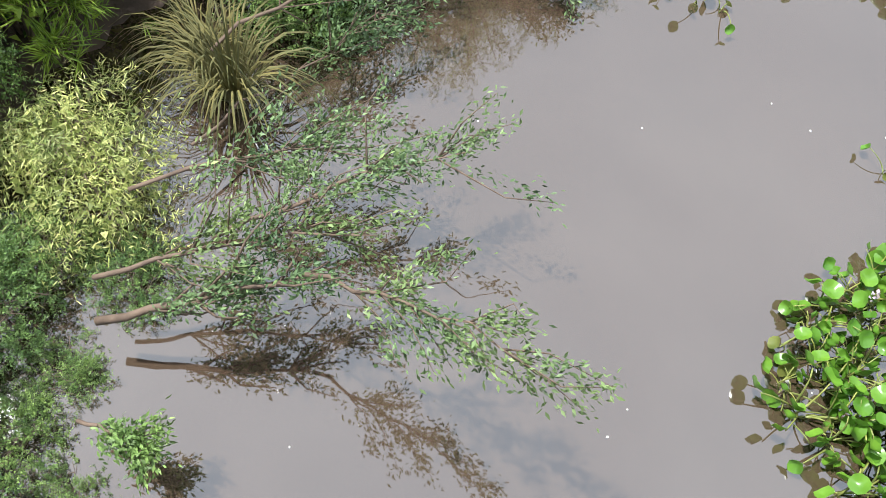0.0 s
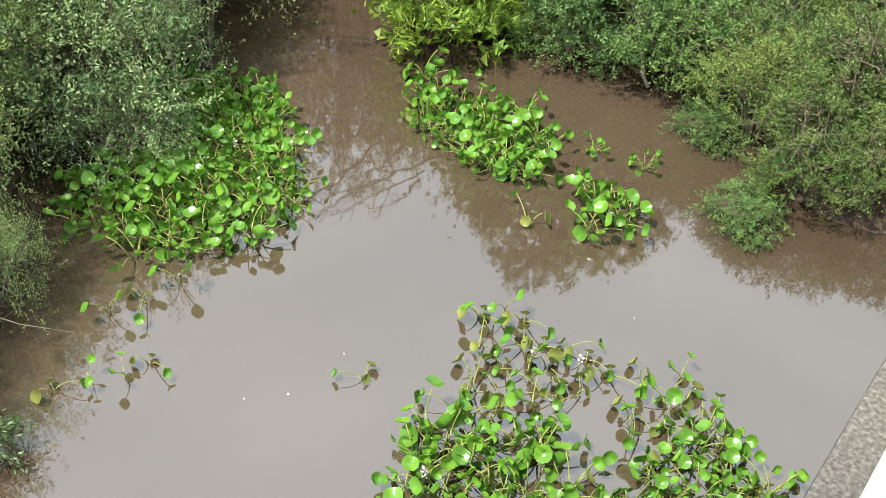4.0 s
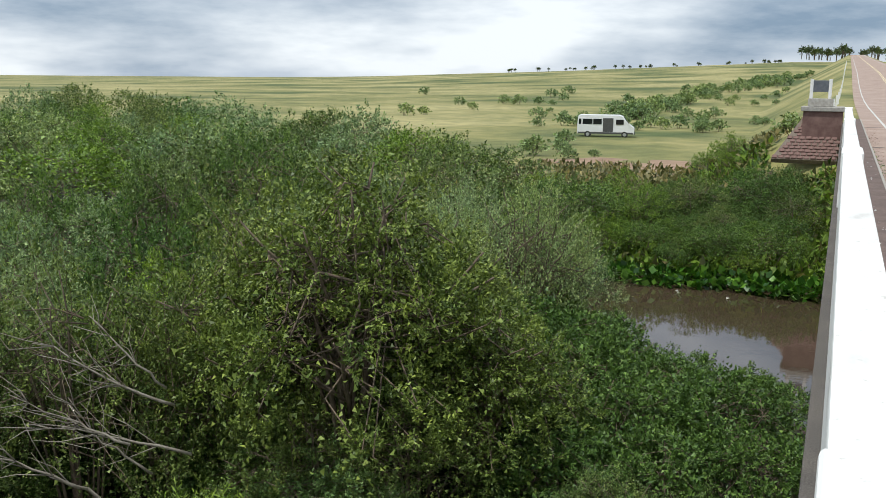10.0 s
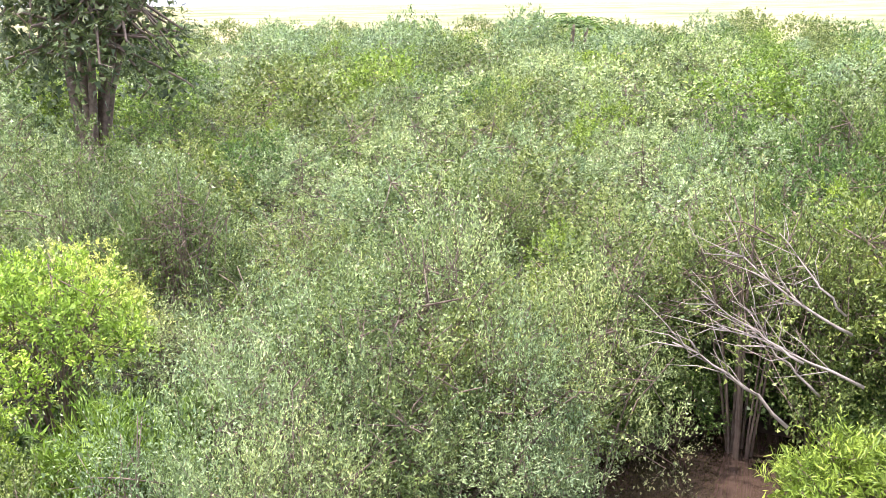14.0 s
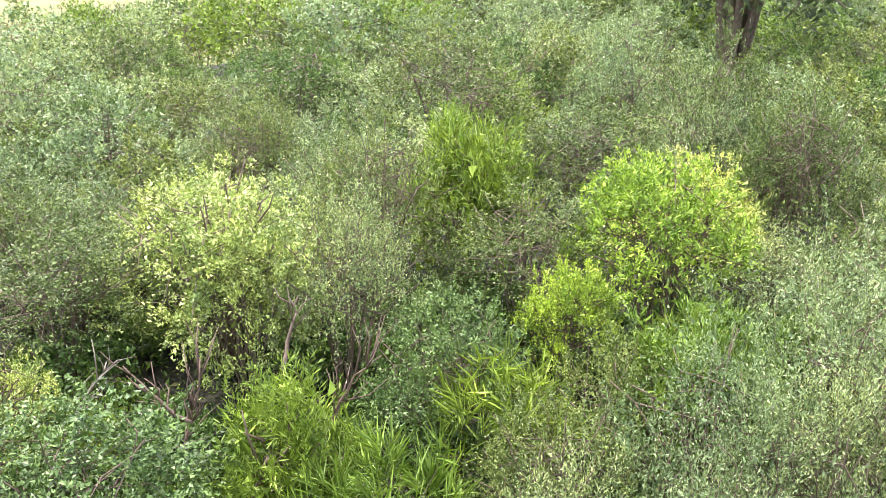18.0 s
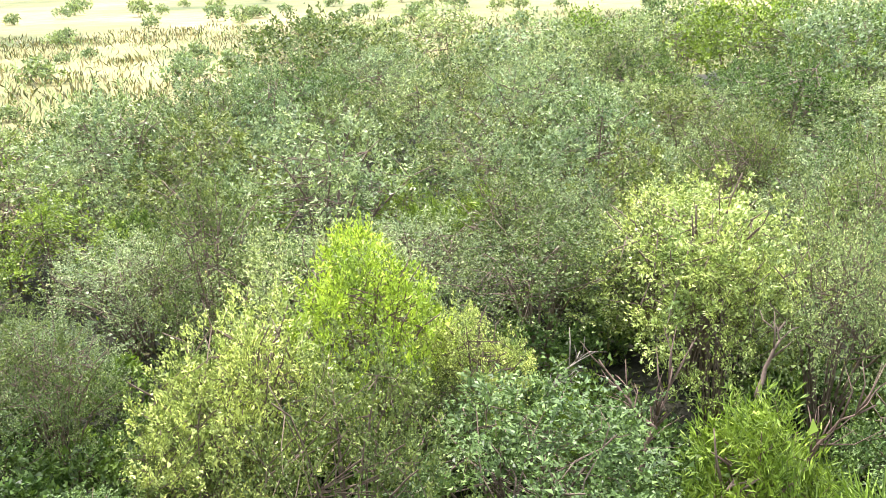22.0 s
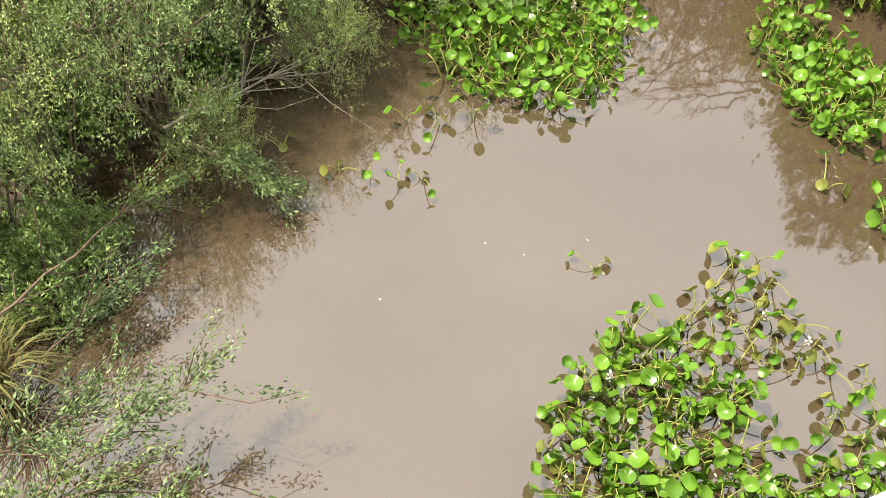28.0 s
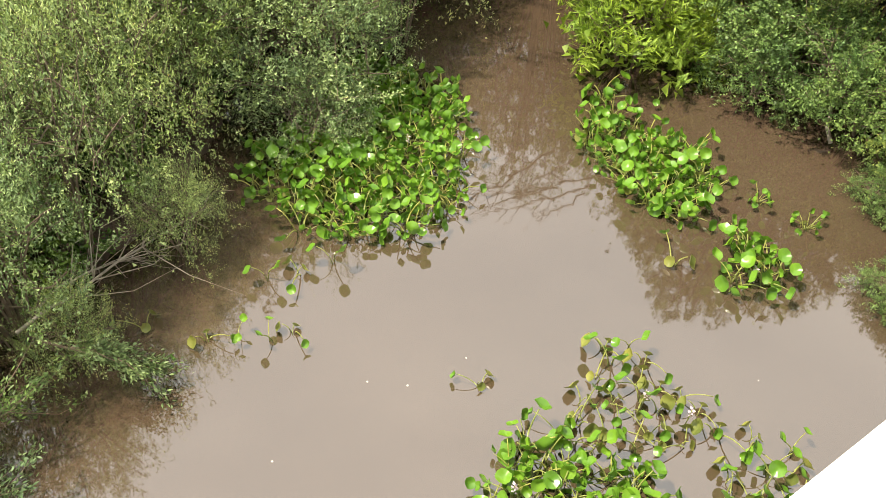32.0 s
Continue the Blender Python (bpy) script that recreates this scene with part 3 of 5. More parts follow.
kind("mid_olive", 3, "olive-green thicket shrub on the flood plain", "shrub", "olive", h=3.6, r=2.3, stems=6, twigs=330, per=26, leaf=(0.068, 0.03), core=1500, clumps=14, low=0.04)
kind("mid_grey", 2, "grey-green thicket shrub on the flood plain", "shrub", "greygreen", h=3.4, r=2.3, stems=6, twigs=330, per=26, leaf=(0.068, 0.03), core=1500, clumps=14, low=0.04)
kind("mid_lime", 2, "bright green thicket bush on the flood plain", "bush", "fresh", h=3.4, r=2.1, stems=6, twigs=310, per=26, leaf=(0.068, 0.03), core=1300, clumps=12, low=0.04, named="bush")
kind("mid_deep", 2, "dark green thicket shrub on the flood plain", "shrub", "deep", h=3.3, r=2.2, stems=6, twigs=330, per=26, leaf=(0.068, 0.03), core=1500, clumps=14, low=0.06)
for far_key, far_leaf, far_word in (("far", "olive", "olive-green"), ("far_lime", "fresh", "yellow-green"), ("far_grey", "greygreen", "grey-green"), ("far_deep", "deep", "dark green")):
    kind(far_key, 1, "distant %s flood-plain tree" % far_word, "tree", far_leaf, h=3.6, r=2.8, stems=4, twigs=270, per=13, leaf=(0.12, 0.056), core=800, clumps=17, named="tree", twig_len=0.5)
kind("scrub", 2, "low olive scrub bush standing in the meadow", "bush", "greygreen", h=1.8, r=1.6, stems=4, twigs=46, per=8, leaf=(0.3, 0.15), core=120, clumps=8, named="bush", low=0.1, twig_len=0.4)
kind("gum", 1, "tall distant dark eucalyptus tree beside the road", "tree", "dark_tree", h=20, r=6, stems=6, twigs=70, per=7, leaf=(1.6, 0.8), core=80, clumps=16, named="tree", low=0.4, stem_r=0.35, twig_len=2.0)
kind("casuarina", 1, "tall dark weeping tree rising above the thicket", "tree", "dark_tree", h=12, r=4.2, stems=9, twigs=1100, per=26, leaf=(0.22, 0.04), core=2600, clumps=34, tuft=(0.16, 0.3), named="tree", low=0.1, stem_r=0.22, droop=0.7, twig_len=0.9)
USED = set()


def put(key, x, y, s=1.0, sz=None, z=None, lean=0.0, lean_dir=0.0, label="", which=None):
    protos = KINDS[key]
    p = protos[int(rng.integers(len(protos))) if which is None else which]
    gz = float(ground_z(x, y)[0]) if z is None else z
    m = at(x, y, max(gz, -0.3) - 0.03, float(rng.uniform(0, 360)), s, (sz or 1.0) * s, lean, lean_dir)
    if p.name not in USED:
        USED.add(p.name)
        p.matrix_basis = m
        ob = p
    else:
        ob = copy_thing(p, m @ Matrix.Diagonal([1 / v for v in p.scale] + [1]))
    if label:
        tagged(ob, label)
    return ob


# the great tree beyond the pool and its neighbours
put("tree", -6.6, 12.2, 1.0, 1.16, which=0)
put("tree", -5.0, 13.3, 0.78, 0.95, which=1)
put("tree", -8.9, 14.6, 0.92, 0.95, which=1)
put("tree", -7.0, 15.6, 0.85, 0.95, which=0)
for x, y, s in ((-5.4, 11.9, .8), (-6.9, 11.6, .75)):
    put("olive", x, y, s)
for x, y, s in ((-6.4, 11.0, .8), (-5.3, 10.8, .72), (-4.4, 10.9, .6), (-7.5, 11.6, .8), (-3.7, 11.2, .6), (-5.9, 10.4, .5)):
    put("blue", x, y, s)
put("fresh", -7.5, 9.5, 0.95, z=-0.2, which=0)
put("fresh", -7.0, 10.2, 0.62, which=1)
for x, y, s in ((-10.7, 11.5, .75), (-9.6, 12.7, .8), (-10.9, 12.9, .9), (-12.1, 11.5, .9), (-8.8, 12.6, .8), (-9.4, 11.9, .55), (-10.2, 12.2, .65), (-11.6, 10.9, .55), (-11.4, 9.9, .6), (-12.4, 10.2, .8), (-11.9, 9.1, .6), (-11.2, 11.6, .55), (-11.3, 8.4, .5)):
    put("deep", x, y, s)
# right-hand bank beside the bridge
for x, y, s in ((-2.3, 8.6, .4), (-2.1, 9.6, .6), (-1.3, 9.7, .5), (-3.4, 9.9, .4), (-2.9, 10.2, .65), (-1.9, 10.5, .72), (-.9, 10.4, .6), (-.7, 11.4, .65), (-2.3, 11.6, .75), (-1.4, 12.3, .7), (-0.3, 10.0, .42), (-3.1, 11.4, .65)):
    put("olive" if (x * 7 + y * 3) % 2 < 1.0 else "blue", x, y, s * 0.85, 0.9)
for x, y, s in ((-3.4, 13.0, .8), (-2.0, 13.2, .75), (-0.9, 13.8, .7), (-2.9, 14.8, .8), (-1.5, 15.4, .75), (-4.0, 16.2, .85), (-2.8, 17.0, .7), (-1.0, 17.0, .6), (-4.4, 18.4, .85), (-2.4, 18.8, .6), (-0.7, 18.6, .5), (-6.0, 17.4, .95), (-6.3, 20.0, .9), (-4.8, 20.4, .7), (-3.4, 20.3, .5), (-1.4, 20.0, .45)):
    put("deep", x, y, s)
for x, y, s in ((-7.3, 19.3, 1.1), (-6.2, 21.8, .9), (-8.3, 21.6, 1.1), (-10.0, 19.2, 1.1)):
    put("grey", x, y, s, 1.25)
# left bank of the pool, leaning out over the water
for x, y, s, a in ((-9.7, 4.9, .9, 30), (-10.8, 5.6, 1.0, 30), (-11.5, 6.8, 1.0, 10), (-10.6, 3.6, 1.05, 20), (-12.0, 8.6, 1.0, 0), (-11.9, 10.4, 1.0, -10), (-11.2, 12.0, .9, 0), (-12.9, 5.4, 1.05, 0), (-13.0, 9.4, 1.0, 0),
                   (-8.6, 4.6, .5, 20), (-10.3, 6.3, .5, 20)):
    put("grey" if s < .9 or x > -10 else "olive", x, y, s, 1.05, lean=9, lean_dir=a)
for x, y, s in ((-5.75, -1.1, .42), (-3.7, -4.3, .6), (-4.6, -4.7, .6), (-2.8, -4.5, .5), (-2.9, -3.2, .34), (-3.3, -2.9, .3), (-2.2, -3.4, .34), (-1.8, -2.95, .28), (-1.4, -3.3, .34), (-5.0, -4.0, .45), (-2.4, -2.6, .22), (-1.5, -2.5, .2), (-3.1, -2.2, .25), (-6.6, -2.8, .6)):
    put("blue", x, y, s)
put("feather", -3.9, -2.55, 0.8)
for x, y, s in ((-6.0, -3.9, .9), (-5.2, -2.8, .8), (-7.6, -2.8, .8)):
    put("fan", x, y, s)
GROWN = []


def grow(key, x, y, radius, top):
    """A plant of this crown radius whose crown reaches this height."""
    h, r = SIZES[key]
    tall = (top - max(float(ground_z(x, y)[0]), 0.0)) * 1.1 / h
    s = max(radius / r, tall / (1.75 if key == "grey" else 1.45))
    GROWN.append((x, y, s * r))
    return put(key, x, y, s, tall / s)


# the shrubs that stand out of the thicket: kind, place, crown radius, height of the crown
for row in (
    ("lime", -12.9, 0.2, 1.54, 4.2),
    ("lime", -11.6, -1.0, 0.71, 3.0),
    ("fan", -11.3, 0.5, 0.64, 2.4),
    ("fan", -10.4, -1.7, 0.64, 2.0),
    ("fresh", -8.2, -3.7, 0.57, 2.7),
    ("olive", -13.2, -4.1, 1.07, 4.6),
    ("fresh", -14.9, -3.0, 0.80, 4.1),
    ("grey", -11.2, -4.1, 0.82, 4.0),
    ("pale", -11.3, -5.9, 2.03, 4.3),
    ("pale", -10.6, -5.3, 0.91, 3.7),
    ("blue", -9.8, -2.3, 0.62, 3.1),
    ("olive", -20.9, -4.5, 2.63, 5.3),
    ("olive", -15.9, -7.1, 1.29, 4.5),
    ("mid_grey", -24.3, -0.7, 1.36, 4.7),
    ("olive", -16.1, 2.3, 0.96, 4.5),
    ("grey", -17.3, 1.1, 0.65, 4.2),
    ("lime", -7.0, -8.1, 0.83, 4.1),
    ("pale", -5.1, -8.1, 0.89, 4.1),
    ("olive", -5.0, -6.4, 1.19, 3.9),
    ("fresh", -8.4, -6.2, 0.57, 1.9),
    ("mid_lime", -12.9, -13.2, 0.81, 2.9),
    ("fan", -12.3, -11.7, 0.64, 2.8),
    ("fan", -13.0, -10.9, 0.75, 2.9),
    ("olive", -7.5, -11.9, 1.03, 4.3),
    ("deep", -8.6, -11.7, 0.64, 2.9),
    ("pale", -8.0, -7.3, 0.59, 3.2),
    ("olive", -16.5, -7.8, 1.25, 4.1),
    ("grey", -20.9, -16.1, 1.47, 4.2),
    ("fan", -7.1, -2.4, 0.44, 2.6),
    ("fan", -6.3, -4.0, 0.48, 1.7),
    ("blue", -3.6, -5.9, 0.75, 2.4),
    ("fan", -5.2, -3.2, 0.64, 2.1),
    ("fan", -8.9, -1.5, 0.50, 2.7),
    ("olive", -4.2, -10.6, 0.90, 3.5),
    ("olive", -4.8, -8.6, 0.74, 3.1),
    ("grey", -12.5, -15.3, 1.09, 3.4),
    ("mid_grey", -17.6, -15.9, 1.60, 3.5),
    ("deep", -8.5, -15.7, 0.66, 2.7),
    ("mid_olive", -21.8, -15.2, 1.64, 3.4),
    ("blue", -5.8, -0.7, 0.63, 1.3),
    ("blue", -3.8, -3.9, 0.71, 1.6),
    ("olive", -8.6, 12.3, 1.28, 5.6),
    ("grey", -6.3, 19.7, 1.38, 5.2),
    ("grey", -7.3, 16.0, 0.96, 5.2),
    ("mid_deep", -18.5, 26.8, 2.40, 5.8),
    ("mid_olive", -15.8, 18.7, 1.96, 5.2),
    ("mid_deep", -13.5, 15.5, 1.26, 4.7),
    ("mid_lime", -11.6, 13.1, 0.97, 4.0),
    ("olive", -12.5, 27.9, 2.07, 5.3),
    ("olive", -10.2, 10.2, 0.97, 4.9),
    ("olive", -9.7, 11.4, 0.83, 4.4),
    ("mid_deep", -15.8, 18.7, 1.81, 5.1),
    ("mid_deep", -17.5, 17.0, 1.51, 4.9),
    ("mid_lime", -13.0, 8.2, 0.58, 3.4),
    ("olive", -15.2, 8.4, 0.97, 4.2),
    ("mid_lime", -31.4, 32.8, 3.38, 5.1),
    ("olive", -18.3, 1.3, 1.25, 5.2),
    ("olive", -15.6, 2.6, 0.98, 4.7),
    ("grey", -11.6, 5.3, 1.20, 4.4),
    ("grey", -10.8, 3.3, 1.07, 4.0),
    ("grey", -9.8, 5.5, 0.87, 3.5),
    ("grey", -10.0, 7.0, 0.86, 3.7),
    ("mid_grey", -16.5, 14.8, 1.53, 4.3),
    ("mid_lime", -56.7, 20.3, 2.63, 5.2),
    ("mid_lime", -29.2, 7.9, 0.94, 3.5),
    ("fresh", -9.8, 0.5, 0.65, 3.0),
    ("deep", -10.2, 1.5, 0.62, 2.7),
    ("grey", -6.8, -0.6, 1.00, 2.7),
    ("grey", -6.4, -1.3, 0.90, 2.3),
    ("grey", -7.2, 0.5, 1.05, 2.9),
    ("grey", -7.9, 1.4, 1.10, 3.1),
    ("grey", -8.7, 2.3, 1.10, 3.1),
    ("grey", -9.7, 3.6, 1.10, 3.1),
    ("grey", -8.6, 0.6, 1.40, 3.5),
    ("grey", -9.6, 2.0, 1.50, 3.8),
    ("olive", -8.0, -0.9, 1.20, 2.9),
    ("blue", -6.4, -2.0, 0.80, 1.8),
    ("olive", -9.2, -0.4, 1.10, 3.0),
    ("grey", -6.7, 0.9, 0.55, 1.4),
    ("grey", -7.6, 2.5, 0.60, 1.6),
    ("fresh", -5.6, -3.1, 0.80, 1.9),
    ("fresh", -5.0, -3.9, 0.70, 1.6),
    ("blue", -4.4, -3.6, 0.70, 1.4),
    ("olive", -6.6, -3.1, 0.80, 2.1),
    ("olive", -7.2, -7.6, 1.00, 2.6),
):
    grow(*row)
put("casuarina", -33.4, 2.9, 1.0, z=1.0)
put("far_deep", -58.0, 56.0, 1.25, 0.95)
put("far_deep", -61.0, 52.0, 1.05)


def thicket():
    """The flood-plain thicket: shrubs on a loose grid, thinner and larger with distance."""
    taken = []
    for o in list(scene.objects):
        if o.parent is None and o.type == 'EMPTY' and o.name.split(".")[0] in ("shrub", "bush", "tree", "marsh_plant"):
            taken.append((o.location.x, o.location.y, 1.15))
    taken += [(x, y, 0.55 * r) for x, y, r in GROWN]
    g = np.random.default_rng(21)
    distant = collections.defaultdict(list)
    for ring, (r0, r1, step) in enumerate(((4.5, 17, 1.7), (17, 34, 2.1), (34, 62, 3.7), (62, 120, 6.0))):
        n = int(r1 / step) + 1
        for i in range(-n, n + 1):
            for j in range(-n, n + 1):
                x, y = i * step + g.uniform(-.4, .4) * step, j * step + g.uniform(-.4, .4) * step
                r, a = math.hypot(x, y), math.degrees(math.atan2(-x, y))
                u, pick, sc = g.random(), g.random(), g.uniform(0.72, 1.25)
                if not (r0 <= r < r1) or x > -2.6:
                    continue
                far = thicket_reach(a)
                if r > far or a < 8 or a > 168 or (wet(x, y)[0] < (1.1 if r < 18 else 0.8)):
                    continue
                if y > 44 and x > -12:
                    continue
                if any((x - p) ** 2 + (y - q2) ** 2 < d * d for p, q2, d in taken):
                    continue
                if ring == 0:
                    if a > 80:
                        key = "olive" if u < .42 else "pale" if u < .55 else "grey" if u < .8 else "blue" if u < .92 else "fresh"
                        s = 0.8 * sc
                        if y < -1 and x > -6.5:
                            s *= 0.72
                    else:
                        key = "grey" if u < .5 else "olive" if u < .9 else "fresh"
                        s = 0.85 * sc
                elif ring == 1:
                    key = "mid_olive" if u < .28 else "mid_grey" if u < .8 else "mid_lime" if u < .9 else "mid_deep"
                    s = 0.9 * sc
                else:
                    key = "far" if u < .36 else "far_grey" if u < .72 else "far_lime" if u < .93 else "far_deep"
                    s = (1.05 if ring == 2 else 1.2) * sc
                tall = g.uniform(0.8, 1.12)
                if ring == 3:
                    distant[key].append((x, y, s, tall, g.uniform(0, 360)))
                else:
                    put(key, x, y, s, tall)
    # past 62 m the crowns run together into one wood of each colour
    for key, spots in distant.items():
        crown = [o for o in KINDS[key][0].children if o.name.startswith("crown")][0].data
        v = np.empty(len(crown.vertices) * 3, np.float32)
        f = np.empty(len(crown.loops), np.int32)
        crown.vertices.foreach_get("co", v)
        crown.loops.foreach_get("vertex_index", f)
        v, f = v.reshape(-1, 3), f.reshape(-1, 3)
        V, F = [], []
        for i, (x, y, s, tall, turn) in enumerate(spots):
            m = np.array(at(x, y, float(ground_z(x, y)[0]) - 0.03, turn, s, s * tall))
            V.append(v @ m[:3, :3].T + m[:3, 3])
            F.append(f + i * len(v))
        if V:
            wood = new("distant_wood", big_mesh("distant_wood", np.concatenate(V), np.concatenate(F), crown.materials[0]))
            tagged(wood, KINDS[key][0]["label"].replace("distant", "far").replace("tree", "wood merging into the horizon"), "woodland", kind="stuff")


thicket()


def understory():
    g = np.random.default_rng(33)
    for i in range(-22, 0):
        for j in range(-16, 24):
            x, y = i * 0.8 + g.uniform(-.35, .35), j * 0.8 + g.uniform(-.35, .35)
            u, s = g.random(), g.uniform(0.6, 1.15)
            r = math.hypot(x, y)
            if x > -1.0 or r > 14 or u < 0.35 or wet(x, y)[0] < 0.05:
                continue
            put("herb" if u < .55 else "dark_herb", x, y, s)


understory()

def undergrowth():
    """Herbs and fallen leaves between the shrubs."""
    g = np.random.default_rng(50)
    for label, mat_key, k, size in (("low green herbs between the bank shrubs", "deep", 30000, 0.10), ("fresh grass blades between the bank shrubs", "fresh", 16000, 0.12), ("dry brownish litter and dead stalks under the shrubs", "sedge", 14000, 0.14)):
        x, y = g.uniform(-24, -1.2, k), g.uniform(-16, 24, k)
        ok = wet(x, y) > 0.25
        x, y = x[ok], y[ok]
        z = ground_z(x, y)
        pos = np.stack([x, y, z + g.uniform(0, 0.35, len(x)) ** 1.0], 1)
        ln = size * g.uniform(0.6, 1.5, len(x))
        me = big_mesh("undergrowth", *leaves(pos, g.normal(0, 0.5, (len(x), 3)) + [0, 0, 0.7], ln, ln * 0.3, g), M[mat_key])
        tagged(new("undergrowth", me), label, "undergrowth", kind="stuff")


undergrowth()

# far bank beside the abutment, meadow scrub, trees on the ridge
gb = np.random.default_rng(5)
for i in range(70):
    x, y = gb.uniform(-16, -1.0), 34.5 + 7.5 * gb.random() ** 1.5
    put("far_deep" if gb.random() < .7 else "far_lime", x, y, gb.uniform(0.32, 0.55))
for x, y, s, k in ((-2.4, 40.5, .95, "mid_deep"), (-3.4, 41.5, 1.0, "mid_deep"), (-1.4, 38.6, .7, "mid_olive"), (-5.6, 39.6, .8, "mid_olive"), (-7.2, 38.2, .75, "mid_lime"), (-4.2, 37.4, .6, "mid_olive"), (-8.6, 39.8, .8, "mid_lime"), (-6.2, 36.4, .45, "mid_lime"), (-2.8, 36.6, .5, "mid_lime"), (-10.2, 38.4, .7, "mid_olive"), (-1.2, 36.0, .4, "mid_lime")):
    put(k, x, y, s)
for i in range(36):
    put("far_deep" if gb.random() < .6 else "far", gb.uniform(-8.5, -2.2), gb.uniform(38.5, 43.0), gb.uniform(0.3, 0.5))
for i in range(110):
    a, r = math.radians(gb.uniform(2.5, 32)), gb.uniform(48, 330)
    x, y = -math.sin(a) * r, math.cos(a) * r
    if gb.random() < (0.75 if (math.degrees(a) < 18) else 0.3) and not (90 < y < 125 and -40 < x < -8) and not (55 < y < 100 and -14 < x < -5):
        put("scrub", x, y, gb.uniform(0.3, 0.75) * (1 + r / 260))
for i in range(90):   # belt of scrub running up to the road
    u = gb.random()
    a, r = math.radians(12.5 - 10.2 * u + gb.normal(0, .5)), 150 + 330 * u ** 1.3 + gb.normal(0, 9)
    put("scrub", -math.sin(a) * r, math.cos(a) * r, gb.uniform(0.7, 1.5) * (1 + 0.6 * u))
for i in range(120):   # scrub on the meadow behind the thicket
    a, r = math.radians(gb.uniform(108, 168)), gb.uniform(30, 150)
    if r > thicket_reach(math.degrees(a)) + 1:
        put("scrub", -math.sin(a) * r, math.cos(a) * r, gb.uniform(0.25, 0.6) * (1 + r / 120))
for i in range(16):
    x, y = -14 - 1.6 * i + gb.uniform(-1, 1), 119 + gb.uniform(0, 12) - 0.3 * i
    put("scrub", x, y, gb.uniform(0.6, 1.1))
for i in range(46):
    x = 14 + gb.uniform(0, 90)
    put("scrub", x, 160 + gb.uniform(0, 420), gb.uniform(0.8, 2.2))
for i in range(34):
    x = -34 + 2.3 * i + gb.uniform(-1.5, 1.5)
    if abs(x - 5) > 3.4:
        put("gum", x, 800 + gb.uniform(-30, 60), gb.uniform(0.42, 0.62), z=25.5)
for i in range(44):
    a = math.radians(gb.uniform(3.5, 20))
    put("gum", -math.sin(a) * 1120, math.cos(a) * 1120, gb.uniform(0.2, 0.42), 0.8)


# ---- water hyacinth ----
def hyacinth_leaf(seed, size, old):
    """One leaf: a bent stalk and a cupped round blade."""
    g = np.random.default_rng(seed)
    height, reach = g.uniform(0.16, 0.42), g.uniform(0.10, 0.34)
    u = np.linspace(0, 1, 6)
    path = bezier(np.zeros(3), np.array([reach * 0.25, 0, height * 0.8]), np.array([reach, 0, height]), u)
    V, F = tubes([(path, 0.011, 0.006)], 4)
    idx = [1] * len(F)
    c, tilt, face = path[-1], g.uniform(-1.5, 1.2), g.uniform(-1.3, 1.3)
    rot = Matrix.Rotation(face, 3, 'X') @ Matrix.Rotation(tilt, 3, 'Y')
    rings, seg, base = (0.0, 0.5, 1.0), 10, len(V)
    V.append(c + np.array(rot @ Vector((size * 0.45, 0, -0.015))))
    for rr in rings[1:]:
        for s in range(seg):
            t = 2 * math.pi * s / seg
            px = size * 0.45 + math.cos(t) * size * 0.52 * rr
            py = math.sin(t) * size * 0.5 * rr
            pz = 0.03 * rr * rr + 0.012 * math.sin(3 * t + seed) * rr
            V.append(c + np.array(rot @ Vector((px, py, pz))))
    for s in range(seg):
        a, b2 = base + 1 + s, base + 1 + (s + 1) % seg
        F.append((base, a, b2))
        F.append((a, a + seg, b2 + seg, b2))
        idx += [0, 0]
    return mesh_from("leaf", V, F, [M["hyacinth_old" if old else "hyacinth"], M["petiole"]], True, idx)


LEAVES = [hyacinth_leaf(400 + i, 0.115 + 0.009 * (i % 8), i == 6) for i in range(16)]


def hyacinth(seed, count, label="floating water hyacinth with glossy round green leaves"):
    g = np.random.default_rng(seed)
    root = tagged(new("water_hyacinth"), label, "water plant", "floating water hyacinths")
    for i in range(count):
        ob = part("leaf", LEAVES[int(g.integers(16))], root)
        ob.matrix_basis = Matrix.Translation((g.normal(0, .035), g.normal(0, .035), -0.02)) @ Matrix.Rotation(i * 2.4 + g.uniform(-.4, .4), 4, 'Z') @ Matrix.Rotation(g.uniform(-.25, .35), 4, 'Y') @ Matrix.Diagonal((*[g.uniform(0.8, 1.2)] * 3, 1))
    return root


HYA = [hyacinth(60 + i, 8 + i % 4) for i in range(5)] + [hyacinth(70, 3), hyacinth(71, 2)]
HYA_USED = set()


def float_plant(x, y, which, s=1.0, turn=None):
    p = HYA[which]
    m = at(x, y, 0.0, float(rng.uniform(0, 360)) if turn is None else turn, s)
    if which in HYA_USED:
        return copy_thing(p, m)
    HYA_USED.add(which)
    p.matrix_basis = m
    return p


